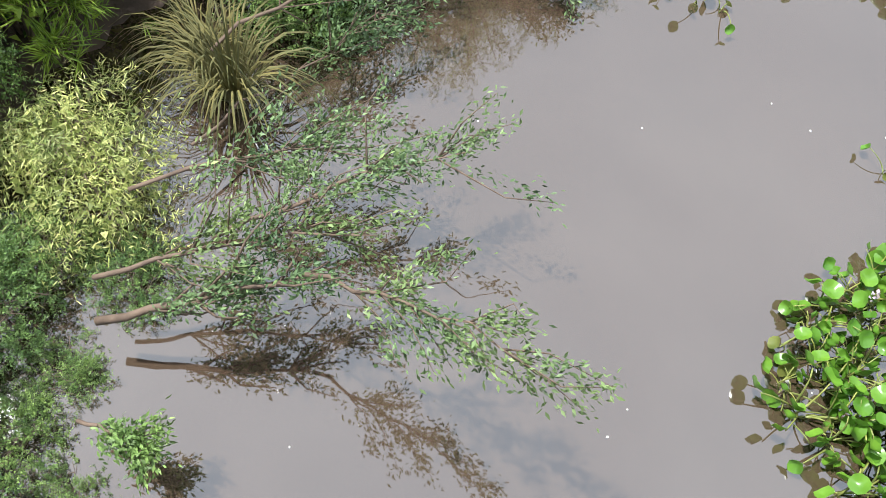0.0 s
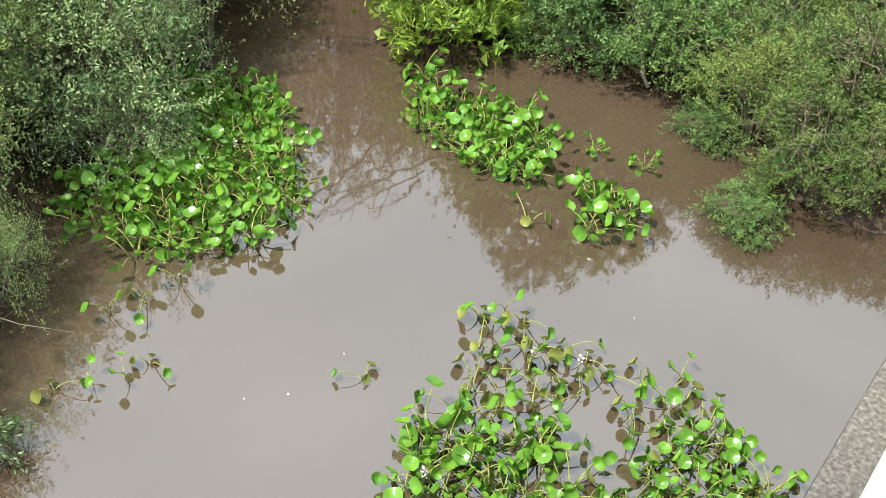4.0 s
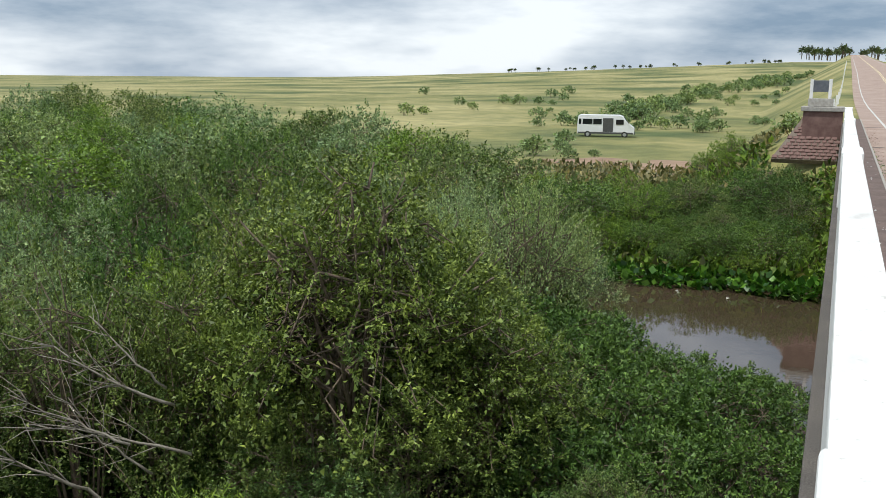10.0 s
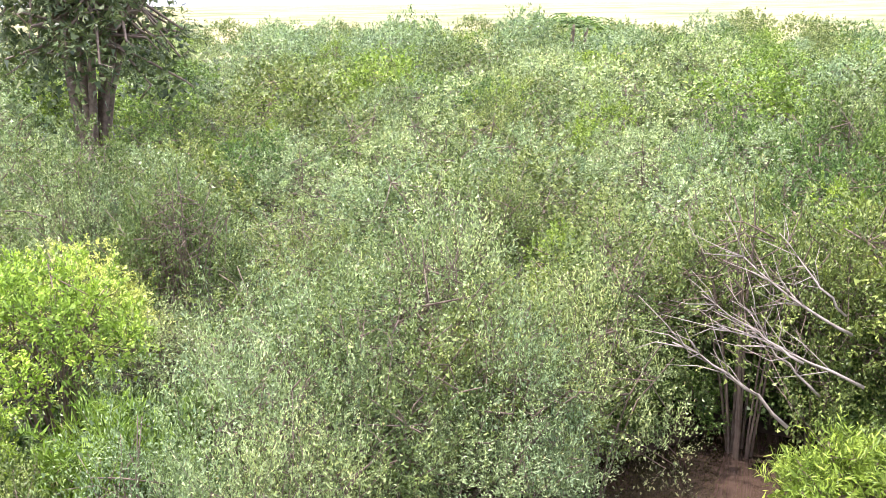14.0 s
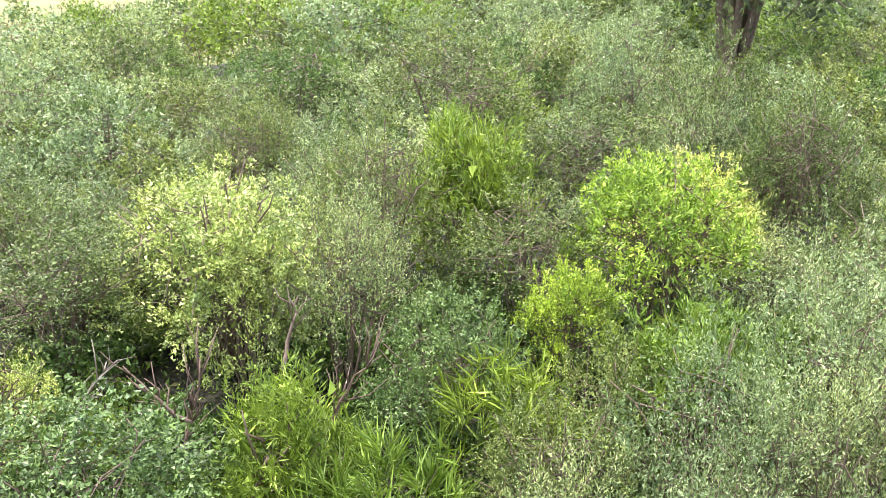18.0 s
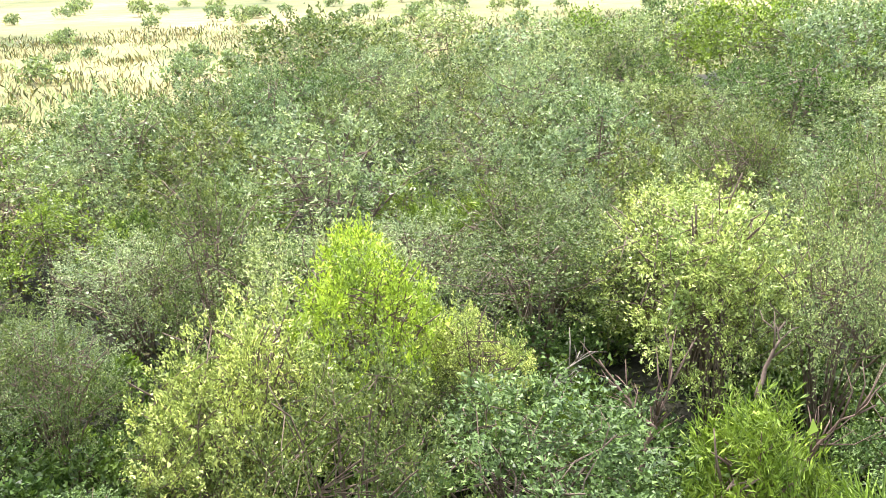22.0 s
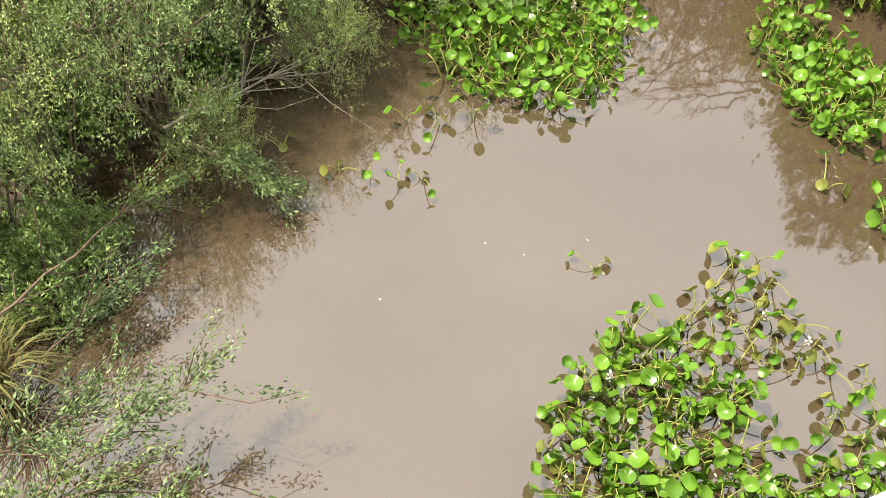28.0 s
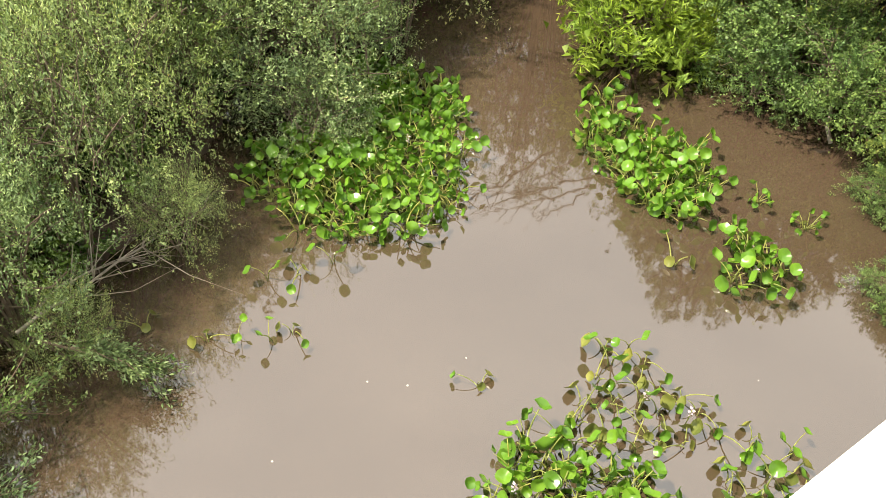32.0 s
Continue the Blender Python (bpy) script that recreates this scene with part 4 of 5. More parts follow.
def mat(poly, step, holes=(), sparse=None, s=1.0, seed=3, inset=0.15):
    g = np.random.default_rng(seed)
    pts = np.asarray(poly)
    (x0, y0), (x1, y1) = pts.min(0), pts.max(0)
    for x in np.arange(x0, x1, step):
        for y in np.arange(y0, y1, step):
            p = np.array([[x + g.uniform(-.4, .4) * step, y + g.uniform(-.4, .4) * step]])
            if edge_distance(p, poly)[0] > -inset or any(edge_distance(p, h)[0] < 0 for h in holes):
                continue
            thin = sparse is not None and edge_distance(p, sparse)[0] < 0
            if thin and g.random() < 0.15:
                continue
            float_plant(p[0, 0], p[0, 1], int(g.integers(5, 7)) if thin else int(g.integers(0, 5)), s * g.uniform(0.8, 1.15))


MAT_A = [(-8.53, 3.46), (-9.35, 4.81), (-9.91, 5.97), (-9.42, 6.93), (-7.91, 6.83), (-6.94, 6.46), (-6.17, 5.54), (-6.03, 4.73), (-6.53, 4.04), (-7.07, 3.45)]
MAT_B = [(-6.75, 7.46), (-7.46, 8.92), (-6.10, 8.57), (-5.25, 8.91), (-4.40, 8.26), (-4.14, 7.66), (-4.35, 7.20), (-5.38, 7.18)]
MAT_B2 = [(-4.07, 7.67), (-3.87, 7.95), (-3.39, 8.28), (-3.10, 7.90), (-3.24, 7.19), (-3.55, 7.13)]
MAT_C = [(-3.96, 5.18), (-3.42, 4.44), (-3.53, 3.88), (-3.29, 3.20), (-2.49, 2.59), (-1.91, 2.50), (-1.37, 2.60), (-0.80, 2.94), (-0.46, 3.00), (-0.03, 3.47), (-0.05, 4.30), (-0.15, 5.38), (-0.75, 5.84), (-1.29, 6.12), (-1.96, 6.27), (-2.30, 5.82), (-3.08, 5.86), (-3.73, 5.90)]
HOLE_C = [(-2.53, 4.81), (-2.11, 5.62), (-1.67, 5.03), (-1.60, 4.39), (-2.01, 4.27)]
THIN_C = [(-4.28, 5.07), (-3.00, 4.03), (-2.53, 4.81), (-1.50, 5.08), (-0.97, 5.93), (-1.91, 7.18), (-3.76, 6.33)]
mat(MAT_A, 0.235, seed=3, s=0.92, inset=0.18)
mat(MAT_B, 0.235, seed=4, inset=0.22, s=0.9)
mat(MAT_B2, 0.25, seed=5)
mat(MAT_C, 0.255, [HOLE_C], THIN_C, 0.9, seed=6, inset=0.17)
for x, y, k, s in ((-6.17, 2.08, 5, 0.80), (-6.04, 2.40, 6, 0.55), (-5.79, 2.60, 6, 0.65), (-5.75, 2.86, 5, 0.75), (-6.75, 1.61, 5, 0.80), (-4.07, 4.07, 5, 0.70), (-6.48, 3.33, 5, 0.90), (-6.39, 3.76, 6, 0.90), (-6.59, 3.03, 6, 0.80), (-4.28, 8.61, 2, 0.70), (-3.63, 8.72, 3, 0.80), (-4.15, 7.00, 5, 1.00), (-6.66, 9.92, 5, 0.90), (-6.17, 1.45, 5, 0.60), (-3.17, 3.94, 6, 0.80), (-2.46, 2.78, 5, 0.90), (-6.60, 9.26, 5, 0.80)):
    float_plant(x, y, k, s)


# ---- dead branches, sedge, drift ----
def branch(name, label, start, end, r0, seed, twigs=8, mat_key="deadwood", sag=0.0, leafy=None):
    g = np.random.default_rng(seed)
    root = tagged(new(name), label, "branch")
    a, e = np.array(start, float), np.array(end, float)
    ln = np.linalg.norm(e - a)
    mid = (a + e) / 2 + g.normal(0, 0.07 * ln, 3) + [0, 0, sag]
    u = np.linspace(0, 1, 9)
    main = bezier(a, mid, e, u) + g.normal(0, 0.012 * ln, (9, 3))
    part("main_stem", mesh_from("main_stem", *tubes([(main, r0, r0 * 0.25)], 6), M[mat_key], True), root)
    paths, tips = [], []
    for i in range(twigs):
        p = main[int(g.integers(2, 8))]
        d = (e - a) / ln + g.normal(0, 0.45, 3)
        d /= np.linalg.norm(d)
        tl = ln * g.uniform(0.2, 0.48)
        q2 = p + d * tl
        paths.append((np.array([p, (p + q2) / 2 + g.normal(0, .04 * ln, 3), q2]), r0 * 0.4, r0 * 0.1))
        tips.append((p, q2))
    for k, pt in enumerate(paths):
        part("twig", mesh_from("twig", *tubes([pt], 4), M[mat_key], True), root)
    if leafy:
        tips.append((main[3], main[-1]))
        k = 100
        P0 = np.concatenate([np.repeat([p], k, 0) + (q2 - p) * g.uniform(0.15, 1.05, (k, 1)) for p, q2 in tips]) + g.normal(0, 0.045, (k * len(tips), 3))
        W0 = np.concatenate([np.repeat([q2 - p], k, 0) / np.linalg.norm(q2 - p) for p, q2 in tips]) + g.normal(0, 0.6, (k * len(tips), 3))
        lf = g.uniform(0.03, 0.065, len(P0))
        part("leaves", big_mesh("leaves", *leaves(P0, W0, lf, lf * 0.36, g), M[leafy]), root)
    return root


DEAD = "bleached bare dead branch of a fallen willow"
branch("dead_branch", DEAD, (-7.63, 9.64, 2.28), (-8.92, 8.25, 3.00), .024, 1, 14)
branch("dead_branch", DEAD, (-7.98, 9.76, 2.85), (-9.29, 8.73, 3.91), .024, 2, 14)
branch("dead_branch", DEAD, (-8.12, 9.77, 3.12), (-9.04, 9.39, 4.09), .02, 3, 8)
branch("dead_branch", DEAD, (-8.12, 8.87, 1.72), (-9.01, 7.57, 2.89), .028, 4, 12)
branch("dead_branch", DEAD, (-8.12, 9.00, 2.62), (-9.09, 8.08, 3.42), .02, 21, 12)
branch("dead_branch", DEAD, (-8.05, 9.31, 2.10), (-8.76, 8.69, 3.26), .02, 22, 12)
branch("driftwood", "bare drift stick propped on the muddy bank", (-4.5, 10.3, .05), (-5.4, 11.4, 1.2), .03, 5, 4)
branch("driftwood", "tangle of pale drift twigs at the waterline", (-5.4, 10.5, .05), (-6.1, 10.9, .5), .02, 6, 9)
branch("dead_branch", "bare twisted grey branch among the bank shrubs", (-4.76, -5.38, 1.20), (-6.64, -5.32, 1.14), .05, 13, 6, "bark")
branch("dead_branch", "bare twisted grey branch among the bank shrubs", (-6.04, -5.45, 1.06), (-7.04, -4.70, 0.88), .028, 23, 6, "bark")
branch("dead_branch", "bare twisted grey branch among the bank shrubs", (-6.60, -5.38, 1.07), (-7.20, -5.56, 1.64), .03, 24, 14, "redbark")
branch("dead_branch", "bare twisted grey branch among the bank shrubs", (-5.90, -5.78, 1.12), (-6.63, -5.67, 1.35), .025, 25, 8, "bark")
branch("dead_branch", "bare twisted grey branch among the bank shrubs", (-7.83, -4.26, 0.60), (-7.71, -3.80, 2.15), .06, 14, 3, "bark")
branch("dead_branch", "bare twisted grey branch among the bank shrubs", (-8.35, -3.44, 1.67), (-8.63, -2.86, 2.86), .03, 26, 18, "redbark")
branch("dead_branch", "bare twisted grey branch among the bank shrubs", (-8.95, -7.08, 1.29), (-9.30, -6.55, 2.18), .03, 27, 18, "deadwood")
branch("dead_branch", "bare twisted grey branch among the bank shrubs", (-8.15, -5.16, 1.18), (-8.78, -5.04, 2.57), .035, 28, 14, "redbark")
branch("dead_branch", "bare twisted grey branch among the bank shrubs", (-9.15, -4.18, 2.31), (-9.61, -4.11, 3.10), .035, 29, 5, "bark")
branch("dead_branch", "bare twisted grey branch among the bank shrubs", (-8.36, -4.97, 1.96), (-8.39, -5.74, 2.65), .03, 30, 12, "redbark")
OUT = "leafy willow branch reaching low over the water"
branch("leafy_branch", OUT, (-2.60, -2.30, 0.50), (-2.68, -0.91, 1.10), 0.035, 7, 16, "redbark", .08, "willow")
branch("leafy_branch", OUT, (-2.68, -0.91, 1.10), (-1.94, 0.44, 1.60), 0.018, 15, 16, "redbark", .08, "willow")
branch("leafy_branch", OUT, (-3.17, -1.51, 0.60), (-3.65, 0.28, 1.00), 0.022, 8, 16, "redbark", .08, "willow")
branch("leafy_branch", OUT, (-3.58, -2.20, 0.60), (-3.91, -0.43, 0.60), 0.02, 16, 14, "redbark", .08, "willow")
branch("leafy_branch", OUT, (-2.85, -2.30, 0.70), (-2.94, -0.46, 1.20), 0.022, 10, 18, "redbark", .08, "willow")
branch("leafy_branch", OUT, (-1.93, -2.36, 0.50), (-1.70, -1.86, 0.60), 0.016, 11, 12, "redbark", .08, "bluegreen")
branch("leafy_branch", OUT, (-4.00, -1.79, 0.50), (-5.22, -0.18, 0.60), 0.014, 9, 14, "redbark", .08, "willow")
branch("leafy_branch", OUT, (-4.73, -1.68, 0.70), (-6.18, 0.27, 0.50), 0.018, 12, 16, "redbark", .08, "bluegreen")
branch("leafy_branch", OUT, (-6.48, 0.64, 0.70), (-5.93, 1.42, 0.30), 0.018, 17, 18, "redbark", .08, "willow")
branch("dead_branch", "dry pale brushwood trailing into the water", (-6.69, 0.52, 0.70), (-7.95, 2.97, 0.25), .02, 33, 22, "deadwood")
branch("dead_branch", "dry pale brushwood trailing into the water", (-6.84, 0.74, 0.80), (-7.52, 2.00, 0.20), .014, 34, 20, "deadwood")


def blade_mesh(seed):
    g = np.random.default_rng(seed)
    ln, lean = g.uniform(0.6, 1.25), g.uniform(0.15, 1.0)
    V, F = [], []
    u = np.linspace(0, 1, 6)
    path = bezier(np.array([0.04, 0, 0]), np.array([0.04 + ln * 0.35 * lean, 0, ln * 1.1]), np.array([0.04 + ln * 0.95 * lean, 0, ln * (0.95 - 0.75 * lean)]), u)
    for p, w in zip(path, (0.006, 0.007, 0.007, 0.006, 0.004, 0.001)):
        V += [p + [0, -w, 0], p + [0, w, 0], p + [0, 0, 0.004]]
    for k in range(5):
        a = 3 * k
        F += [(a, a + 3, a + 5, a + 2), (a + 2, a + 5, a + 4, a + 1), (a + 1, a + 4, a + 3, a)]
    return mesh_from("blade", V, F, M["sedge"])


BLADES = [blade_mesh(300 + i) for i in range(24)]


def sedge(x, y, z, s, seed):
    g = np.random.default_rng(seed)
    root = tagged(new("sedge_tussock"), "arching brownish-green sedge tussock at the waterline", "grass tussock")
    root.matrix_basis = at(x, y, z, 0, s)
    for i in range(200):
        ob = part("blade", BLADES[int(g.integers(24))], root)
        ob.matrix_basis = Matrix.Rotation(g.uniform(0, 6.28), 4, 'Z') @ Matrix.Diagonal((*[g.uniform(.85, 1.15)] * 3, 1))


sedge(-4.65, -1.5, 0.0, 0.95, 31)
sedge(-4.95, -1.75, 0.0, 0.75, 32)


def far_bank_leaves():
    """Strip of broad floating leaves along the far shore."""
    g = np.random.default_rng(40)
    k = 2600
    x = g.uniform(-14, 1.0, k)
    y = 33.6 + 0.05 * x * 0 + g.uniform(-0.9, 1.6, k) + 0.25 * np.sin(x * 1.3)
    pos = np.stack([x, y, g.uniform(0.02, 0.45, k)], 1)
    way = g.normal(0, 0.6, (k, 3)) + [0, -0.4, 0.5]
    ln = g.uniform(0.22, 0.4, k)
    me = big_mesh("floating_leaves", *leaves(pos, way, ln, ln * 0.8, g), M["hyacinth"])
    tagged(new("floating_leaves", me), "dense strip of broad green floating leaves", "water plants", kind="stuff")


far_bank_leaves()


def flecks():
    g = np.random.default_rng(41)
    for i in range(14):
        x, y, s = g.uniform(-6, -1.5), g.uniform(-1.5, 6.5), g.uniform(0.005, 0.011)
        bm = bmesh.new()
        bmesh.ops.create_icosphere(bm, subdivisions=1, radius=s, matrix=Matrix.Diagonal((1, g.uniform(.6, 1.3), .35, 1)))
        ob = tagged(new("foam_fleck", bm_mesh("foam_fleck", bm, M["foam"])), "tiny pale foam fleck floating on the water", "foam", "foam flecks")
        ob.location = (x, y, 0.002)


flecks()


# ---- the van in the meadow ----
def minibus(x, y, turn):
    root = tagged(new("minibus"), "white high-roof minibus parked in the meadow with open side door", "van")
    L, W, H = 6.4, 2.0, 2.55
    prof = [(-3.2, .42), (-3.2, 1.5), (-3.12, 2.42), (-2.9, 2.55), (1.55, 2.55), (1.95, 2.4), (2.55, 1.55), (3.15, 1.22), (3.22, .8), (3.2, .42)]
    bm = bmesh.new()
    for sx in (-1, 1):
        vs = [bm.verts.new((px, sx * W / 2 * (0.93 if pz > 2.3 else 1), pz)) for px, pz in prof]
        bm.faces.new(vs if sx < 0 else vs[::-1])
    bm.verts.ensure_lookup_table()
    k = len(prof)
    for i in range(k):
        j = (i + 1) % k
        bm.faces.new([bm.verts[i], bm.verts[j], bm.verts[k + j], bm.verts[k + i]])
    part("body", bm_mesh("body", bm, M["van_white"], 0.06, 2), root)
    for sx in (-1, 1):
        for a, b2 in ((-3.05, -2.75), (-2.6, -1.5), (-1.4, -.45)):
            part("window", box_mesh("window", a, b2, sx * 1.0 - .015, sx * 1.0 + .015, 1.5, 2.1, M["glass"], .01), root)
        part("window", box_mesh("window", 1.15, 2.0, sx * 1.0 - .015, sx * 1.0 + .015, 1.5, 2.05, M["glass"], .01), root, "cab side window")
        part("sill_trim", box_mesh("sill_trim", -3.1, 3.1, sx * 1.0 - .02, sx * 1.0 + .02, .42, .62, M["bumper"], .01), root)
    # flat dark panel on the closed body, for the shaded inside of the doorway
    part("door_opening", box_mesh("door_opening", -.3, .85, -1.02, -.98, .65, 2.2, M["bumper"], .01), root, "dark panel for the shade inside the open sliding door")
    bm = bmesh.new()
    vs = [bm.verts.new(p) for p in ((2.0, -.85, 2.3), (2.0, .85, 2.3), (2.56, .9, 1.6), (2.56, -.9, 1.6))]
    bm.faces.new(vs)
    g2 = bmesh.ops.extrude_face_region(bm, geom=list(bm.faces))
    bmesh.ops.translate(bm, vec=(.05, 0, .04), verts=[v for v in g2["geom"] if isinstance(v, bmesh.types.BMVert)])
    part("windscreen", bm_mesh("windscreen", bm, M["glass"]), root)
    part("bumper", box_mesh("bumper", 3.1, 3.3, -.98, .98, .4, .72, M["bumper"], .04), root)
    for px in (-2.0, 2.15):
        for sx in (-1, 1):
            bm = bmesh.new()
            bmesh.ops.create_cone(bm, cap_ends=True, segments=20, radius1=.36, radius2=.36, depth=.24, matrix=Matrix.Translation((px, sx * .9, .36)) @ Matrix.Rotation(math.pi / 2, 4, 'X'))
            tyre = part("tyre", bm_mesh("tyre", bm, M["rubber"], .03), root)
            bm = bmesh.new()
            bmesh.ops.create_cone(bm, cap_ends=True, segments=16, radius1=.2, radius2=.2, depth=.04, matrix=Matrix.Translation((px, sx * 1.025, .36)) @ Matrix.Rotation(math.pi / 2, 4, 'X'))
            part("rim", bm_mesh("rim", bm, M["steel"], .01), tyre)
    for sx in (-.75, .75):
        part("headlight", box_mesh("headlight", 3.16, 3.26, sx - .18, sx + .18, .85, 1.1, M["steel"], .02), root)
    root.matrix_basis = at(x, y, float(ground_z(x, y)[0]), turn)


minibus(-25.0, 104.0, 12)

# ---- abutment: stone pitching, plinth and sign ----
abut = tagged(new("abutment"), "sloping abutment faced with red stone blocks", "abutment")
ax0, ax1, ay0, ay1, az0, az1 = -2.9, -0.2, 43.6, 45.6, 3.9, 5.75
bmm = bmesh.new()
box_bm(bmm, ax0, ax1, 0, 0.25, 0, 2.72)
for v in bmm.verts:
    if v.co.x < ax0 + 0.01 and v.co.z > 1:
        v.co.x += 1.15
slope_m = Matrix.Translation((0, ay0, az0)) @ Matrix.Rotation(-math.atan2(ay1 - ay0, az1 - az0), 4, 'X')
core = part("core", bm_mesh("core", bmm, M["mortar"]), abut)
core.matrix_basis = slope_m
block = box_mesh("block", -0.115, 0.115, -0.05, 0.05, -0.085, 0.085, M["brick"], 0.018, 1)
gs = np.random.default_rng(8)
for row in range(13):
    for col in range(10):
        if col < row * 0.34 - 0.2:
            continue
        ob = part("block", block, abut)
        ob.matrix_basis = slope_m @ Matrix.Translation((ax0 + 0.15 + 0.265 * col + 0.13 * (row % 2), -0.01 + gs.uniform(-.015, .015), 0.12 + 0.2 * row)) @ Matrix.Rotation(gs.uniform(-.05, .05), 4, 'Y') @ Matrix.Diagonal((gs.uniform(.9, 1.1), 1, gs.uniform(.9, 1.08), 1))
plinth = tagged(new("plinth"), "stepped grey concrete plinth at the bridge's end", "plinth")
part("base", box_mesh("base", -1.75, -0.1, 44.6, 46.2, 4.6, 6.0, M["brick"], 0.02), plinth)
part("cap", box_mesh("cap", -1.85, -0.05, 44.5, 46.3, 6.0, 6.2, M["plinth"], 0.03), plinth)
part("step", box_mesh("step", -1.6, -0.55, 44.9, 46.0, 6.2, 6.55, M["plinth"], 0.03), plinth)
sign = tagged(new("sign"), "dark slate commemorative panel between two white posts", "sign")
for x in (-1.5, -0.72):
    part("post", box_mesh("post", x - .07, x + .07, 45.2, 45.36, 6.55, 7.42, M["paint"], 0.02), sign)
part("panel", box_mesh("panel", -1.43, -0.79, 45.24, 45.32, 6.85, 7.36, M["panel"], 0.01), sign)
for i in range(7):
    put("mid_lime", -4.6 - 0.5 * i + gs.uniform(-.4, .4), 46 + 1.4 * i, gs.uniform(.35, .55))
for y in np.arange(52, 300, 16.0):
    post = tagged(new("marker_post", box_mesh("marker_post", -0.06, 0.06, -0.06, 0.06, -0.2, 0.95, M["paint"], 0.015)), "short white roadside marker post", "post", "marker posts")
    post.location = (-0.6, y, float(road_z(y)))



# ---- small things along the bridge and the far bank ----
def scatter_flat(name, label, category, k, x_range, y_range, z, size, mat, seed, thick=0.006):
    """Flakes lying on a level surface, each a little tilted."""
    g = np.random.default_rng(seed)
    pos = np.stack([g.uniform(*x_range, k), g.uniform(*y_range, k), np.full(k, z) + g.uniform(0.002, thick, k)], 1)
    pos[:, 0] = x_range[0] + (pos[:, 0] - x_range[0]) * g.uniform(0.2, 1, k)
    way = g.normal(0, 1, (k, 3)) * [1, 1, 0.12]
    ln = size * g.uniform(0.4, 1.4, k)
    tagged(new(name, big_mesh(name, *leaves(pos, way, ln, ln * g.uniform(0.3, 0.9, k), g), mat)), label, category, kind="stuff")


scatter_flat("leaf_litter", "dry leaf litter and grit along the kerb", "litter", 700, (0.68, 1.1), (2, 34), 5.51, 0.025, M["mud"], 61, 0.012)
scatter_flat("leaf_litter", "sandy flakes on the road's edge", "litter", 500, (0.68, 1.4), (2, 40), 5.51, 0.03, M["dirt"], 62, 0.012)
scatter_flat("droppings", "white flecks on the dark kerb strip", "flecks", 130, (0.23, 0.62), (2, 24), 5.622, 0.03, M["paint"], 63, 0.004)
scatter_flat("road_weeds", "small green weeds rooted along the kerb", "weeds", 260, (0.67, 0.85), (9, 28), 5.51, 0.045, M["deep"], 64, 0.05)

kerb_edge = box_mesh("kerb_edge", 0.62, 0.665, -24, 47, 5.62, 5.632, M["plinth"], 0.004)
tagged(new("kerb_edge", kerb_edge), "pale worn edge of the kerb strip", "kerb", kind="structure")
for jy in (3.1, 15.1, 28.4, 41.0):
    tagged(new("deck_joint", box_mesh("deck_joint", 0.67, 9.8, jy - 0.02, jy + 0.02, 5.5, 5.516, M["bumper"])), "dark expansion joint across the road", "joint", kind="structure")
crack = box_mesh("crack", -0.03, 0.19, 2.742, 2.752, 6.28, 6.302, M["bumper"])
part("crack", crack, parapet, "thin dark crack across the post's top")


def paint_splash(x, y, s, seed):
    """A blot of spilt limewash on the ledge: an uneven low disc."""
    g = np.random.default_rng(seed)
    bm = bmesh.new()
    k = 18
    ring = [bm.verts.new((x + s * (1 + g.uniform(-.3, .3)) * math.cos(2 * math.pi * i / k) * .6, y + s * (1 + g.uniform(-.3, .3)) * math.sin(2 * math.pi * i / k), 5.503)) for i in range(k)]
    low = [bm.verts.new((v.co.x * 1.0 + (v.co.x - x) * .08, v.co.y + (v.co.y - y) * .08, 5.499)) for v in ring]
    bm.faces.new(ring)
    for i in range(k):
        bm.faces.new((ring[i], ring[(i + 1) % k], low[(i + 1) % k], low[i]))
    tagged(new("paint_splash", bm_mesh("paint_splash", bm, M["paint"])), "spilt white limewash blot on the grey ledge", "paint blot", "limewash blots")


for x, y, s, k in ((-0.075, 0.8, .024, 1), (-0.09, 0.71, .006, 2), (-0.07, 0.69, .006, 3), (-0.06, 0.74, .005, 4), (-0.06, 0.86, .01, 5), (-0.08, 2.1, .02, 6)):
    paint_splash(x, y, s, k)


def bank_herbs():
    g = np.random.default_rng(66)
    for label, mat_key, k, size in (("dense low green herbs on the far bank", "deep", 15000, 0.3), ("bright grass on the far bank", "fresh", 12000, 0.35), ("tall pale meadow grass beside the far bank", "sedge", 9000, 0.4)):
        x, y = g.uniform(-20, 0.2, k), g.uniform(34.0, 47 if mat_key != "sedge" else 64, k)
        ok = (wet(x, y) > 0.0) & ~((x > -3.2) & (y > 43))
        x, y = x[ok], y[ok]
        pos = np.stack([x, y, ground_z(x, y) + g.uniform(0, 0.5, len(x))], 1)
        ln = size * g.uniform(0.6, 1.5, len(x))
        tagged(new("bank_herbs", big_mesh("bank_herbs", *slivers(pos, g.normal(0, 0.5, (len(x), 3)) + [0, 0, 0.6], ln, ln * 0.4, g), M[mat_key])), label, "undergrowth", kind="stuff")


bank_herbs()


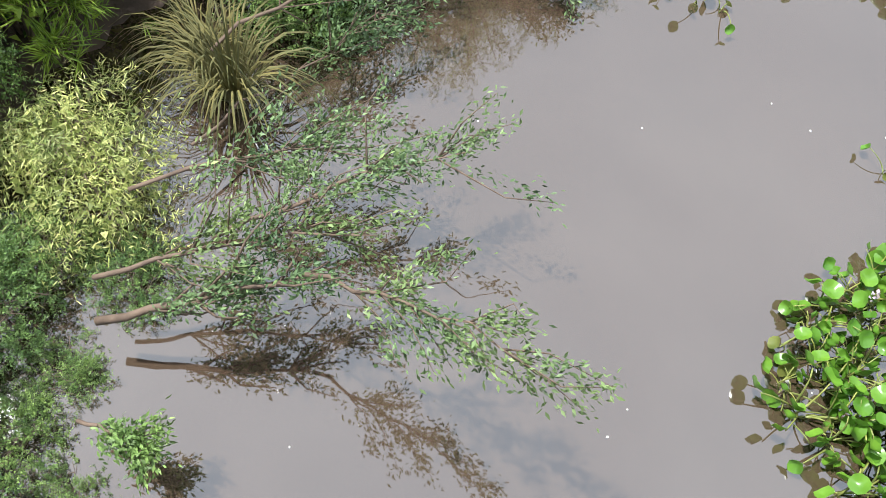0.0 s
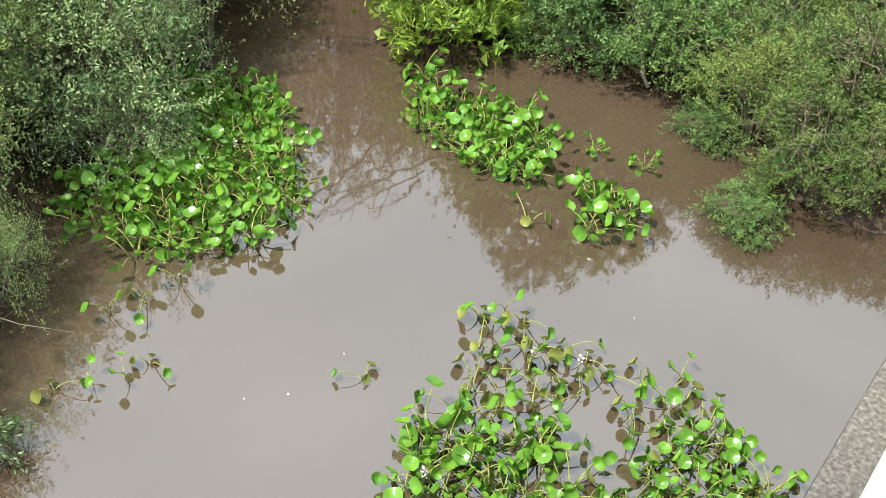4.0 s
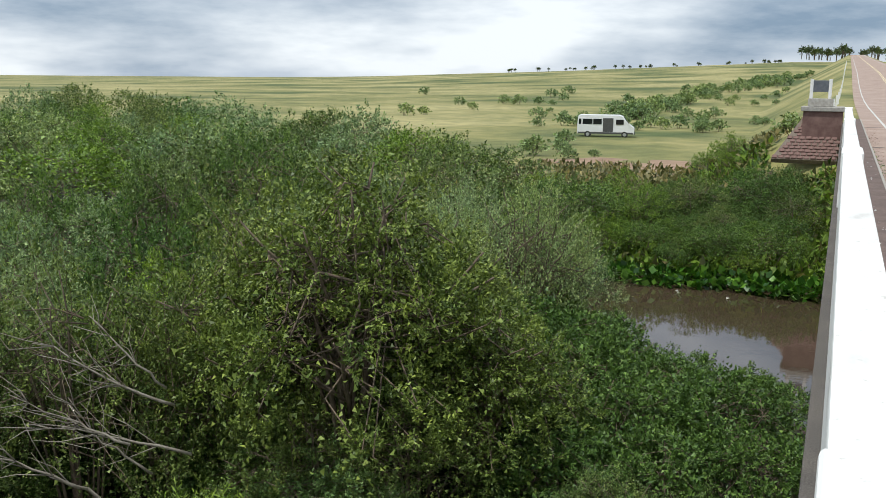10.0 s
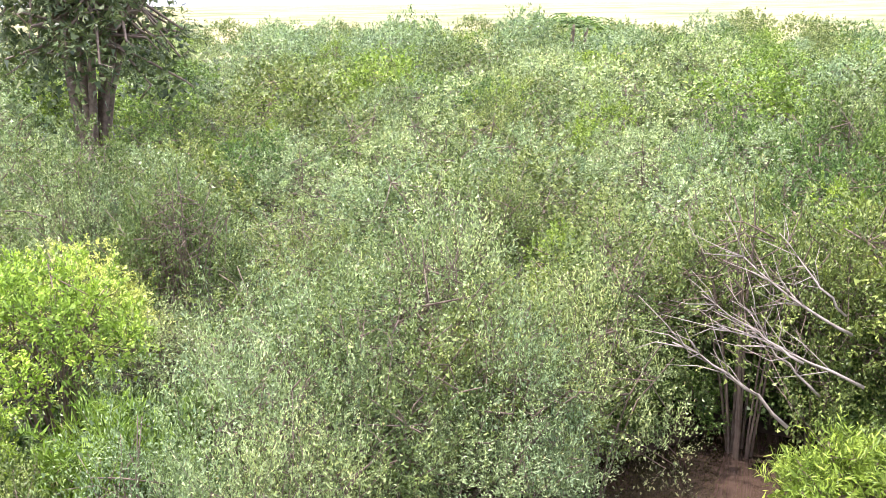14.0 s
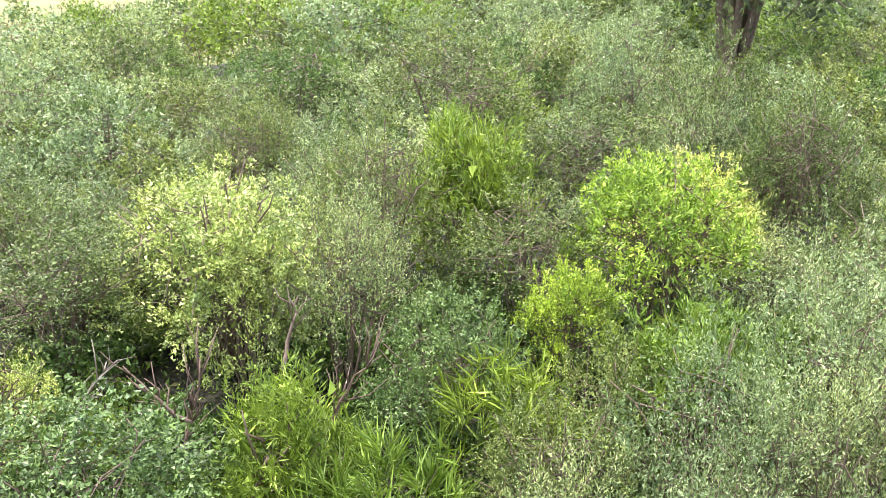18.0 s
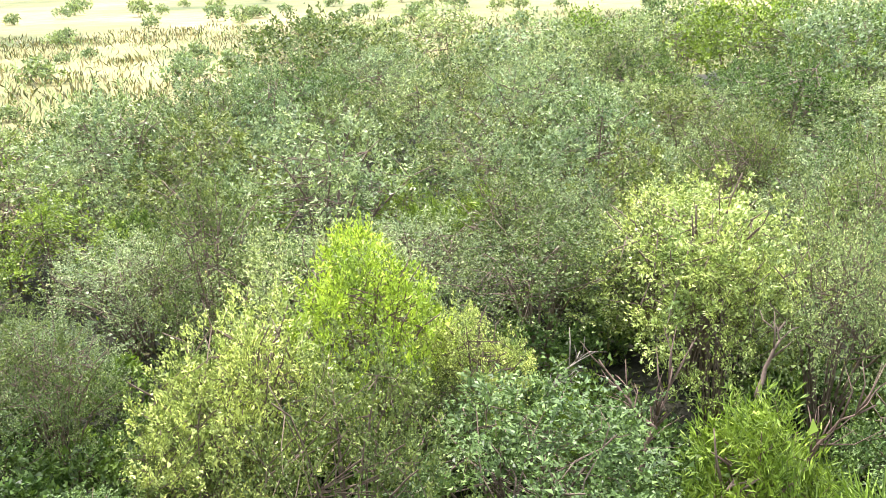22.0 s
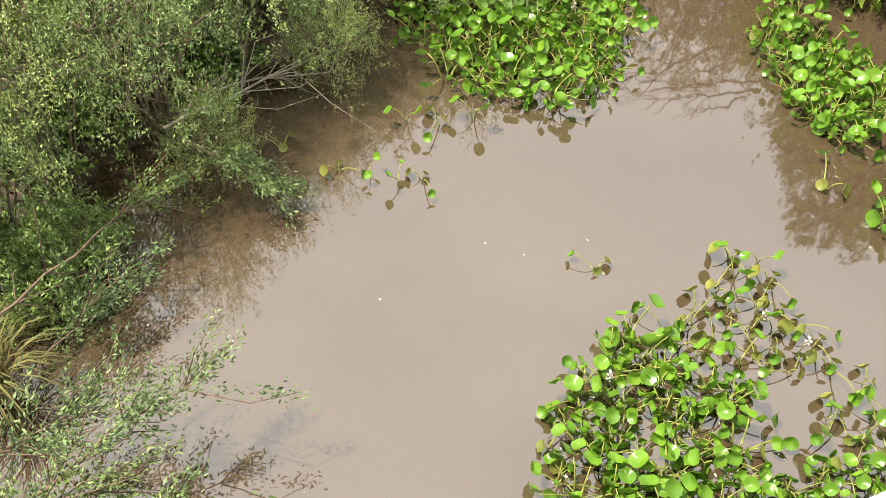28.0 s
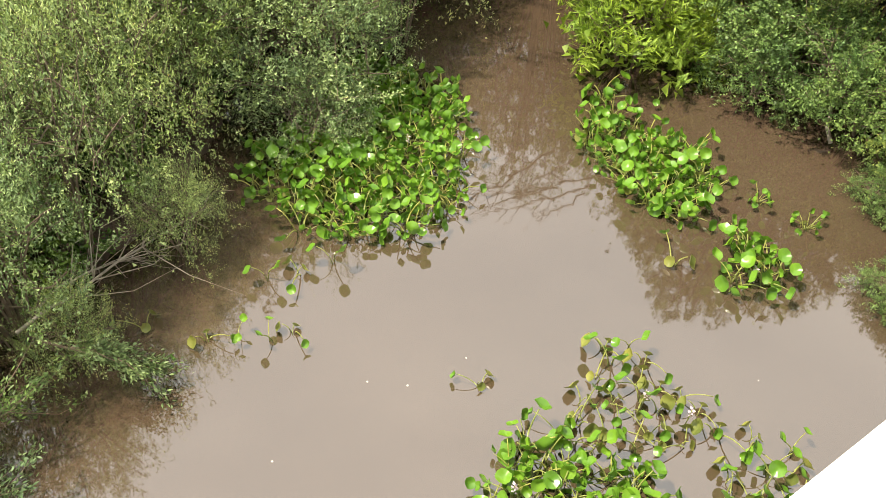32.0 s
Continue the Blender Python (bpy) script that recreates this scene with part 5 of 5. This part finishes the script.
def meadow_grass():
    """Tussocks of tall grass on the meadow behind the thicket."""
    g = np.random.default_rng(90)
    for label, mat_key, k, size in (("tall straw-coloured meadow grass in tussocks", "sedge", 26000, 0.5), ("greener grass and weeds in the meadow", "greygreen", 16000, 0.4)):
        t, r0 = np.radians(g.uniform(104, 170, 700)), g.uniform(16, 95, 700)
        i = g.integers(0, 700, k)
        x = -np.sin(t[i]) * r0[i] + g.normal(0, 1.1, k)
        y = np.cos(t[i]) * r0[i] + g.normal(0, 1.1, k)
        ok = np.hypot(x, y) > thicket_reach(np.degrees(np.arctan2(-x, y))) - 2
        x, y = x[ok], y[ok]
        ln = size * g.uniform(0.5, 1.4, len(x))
        pos = np.stack([x, y, ground_z(x, y) - 0.02], 1)
        tagged(new("meadow_grass", big_mesh("meadow_grass", *slivers(pos, g.normal(0, 0.4, (len(x), 3)) + [0, 0, 0.8], ln, ln * 0.16, g), M[mat_key])), label, "grass", kind="stuff")


meadow_grass()


def ground_patch(name, label, cx, cy, rx, ry, mat, seed):
    """Bare earth: an uneven patch that follows the land."""
    g = np.random.default_rng(seed)
    k, V, F = 28, [], []
    for rr in (0.0, 0.5, 1.0):
        for i in range(k if rr else 1):
            t = 2 * math.pi * i / k
            w = rr * (1 + 0.22 * math.sin(3 * t + seed) + g.uniform(-.08, .08))
            x, y = cx + rx * w * math.cos(t), cy + ry * w * math.sin(t)
            V.append((x, y, float(ground_z(x, y)[0]) + 0.05))
    for i in range(k):
        j = (i + 1) % k
        F.append((0, 1 + i, 1 + j))
        F.append((1 + i, 1 + k + i, 1 + k + j, 1 + j))
    tagged(new(name, mesh_from(name, V, F, mat)), label, "bare earth", kind="structure")


ground_patch("ground_patch", "bare reddish earth beside the river track", -11.5, 67, 4.2, 6.5, M["dirt"], 2)
ground_patch("ground_patch", "bare reddish earth beside the river track", -18, 70, 3.5, 4.0, M["dirt"], 5)


def palm(x, y, h, seed):
    g = np.random.default_rng(seed)
    root = tagged(new("palm_tree"), "distant feathery palm rising above the thicket", "palm")
    z = float(ground_z(x, y)[0])
    part("trunk", mesh_from("trunk", *tubes([(np.array([[0, 0, -.2], [.1, 0, h * .5], [.15, .1, h]]), .2, .14)], 7), M["bark"], True), root)
    for i in range(16):
        t, lift = i * 2.4, g.uniform(-.1, 1.0)
        d = np.array([math.cos(t), math.sin(t), 0])
        tip = np.array([.15, .1, h]) + d * 2.0 + [0, 0, lift - .5]
        rib = bezier(np.array([.15, .1, h]), np.array([.15, .1, h]) + d * 1.0 + [0, 0, .5 + lift], tip, np.linspace(0, 1, 26))
        side = np.array([-d[1], d[0], 0])
        pos = np.repeat(rib[3:], 2, 0)
        hand = np.tile([1.0, -1.0], 23)[:, None]
        way = hand * side + d * 0.5 + [0, 0, -0.25]
        ln = np.full(46, 0.5)
        part("frond", big_mesh("frond", *slivers(pos, way, ln, ln * 0.16, g), M["deep"]), root)
    root.location = (x, y, z)


palm(-58.1, 39.6, 4.6, 1)
palm(-60.5, 42.5, 4.2, 2)


def flower(x, y, seed):
    """A spike of pale violet petals among the floating leaves."""
    g = np.random.default_rng(seed)
    root = tagged(new("hyacinth_flower"), "pale violet water hyacinth flower spike", "flower", "hyacinth flowers")
    h = 0.3
    part("stalk", mesh_from("stalk", *tubes([(np.array([[0, 0, -.02], [.02, 0, .15], [.03, 0, h]]), .007, .005)], 5), M["petiole"], True), root)
    for i in range(10):
        t = i * 2.4
        p = np.array([[.03, 0, h - .09 + .011 * i]])
        part("petal", big_mesh("petal", *leaves(p, np.array([[math.cos(t), math.sin(t), .5]]), np.array([.045]), np.array([.032]), g), M["petal"]), root)
    root.location = (x, y, 0)


for i, (x, y) in enumerate(((-2.85, 3.5), (-0.35, 4.4), (-2.5, 5.4), (-2.9, 5.2), (-3.4, 7.4), (-7.6, 5.6))):
    flower(x, y, 80 + i)


for key, protos in KINDS.items():   # unplaced kinds
    for p in protos:
        if p.name not in USED:
            for o in list(p.children_recursive) + [p]:
                bpy.data.objects.remove(o)
for i, p in enumerate(HYA):
    if i not in HYA_USED:
        for o in list(p.children_recursive) + [p]:
            bpy.data.objects.remove(o)
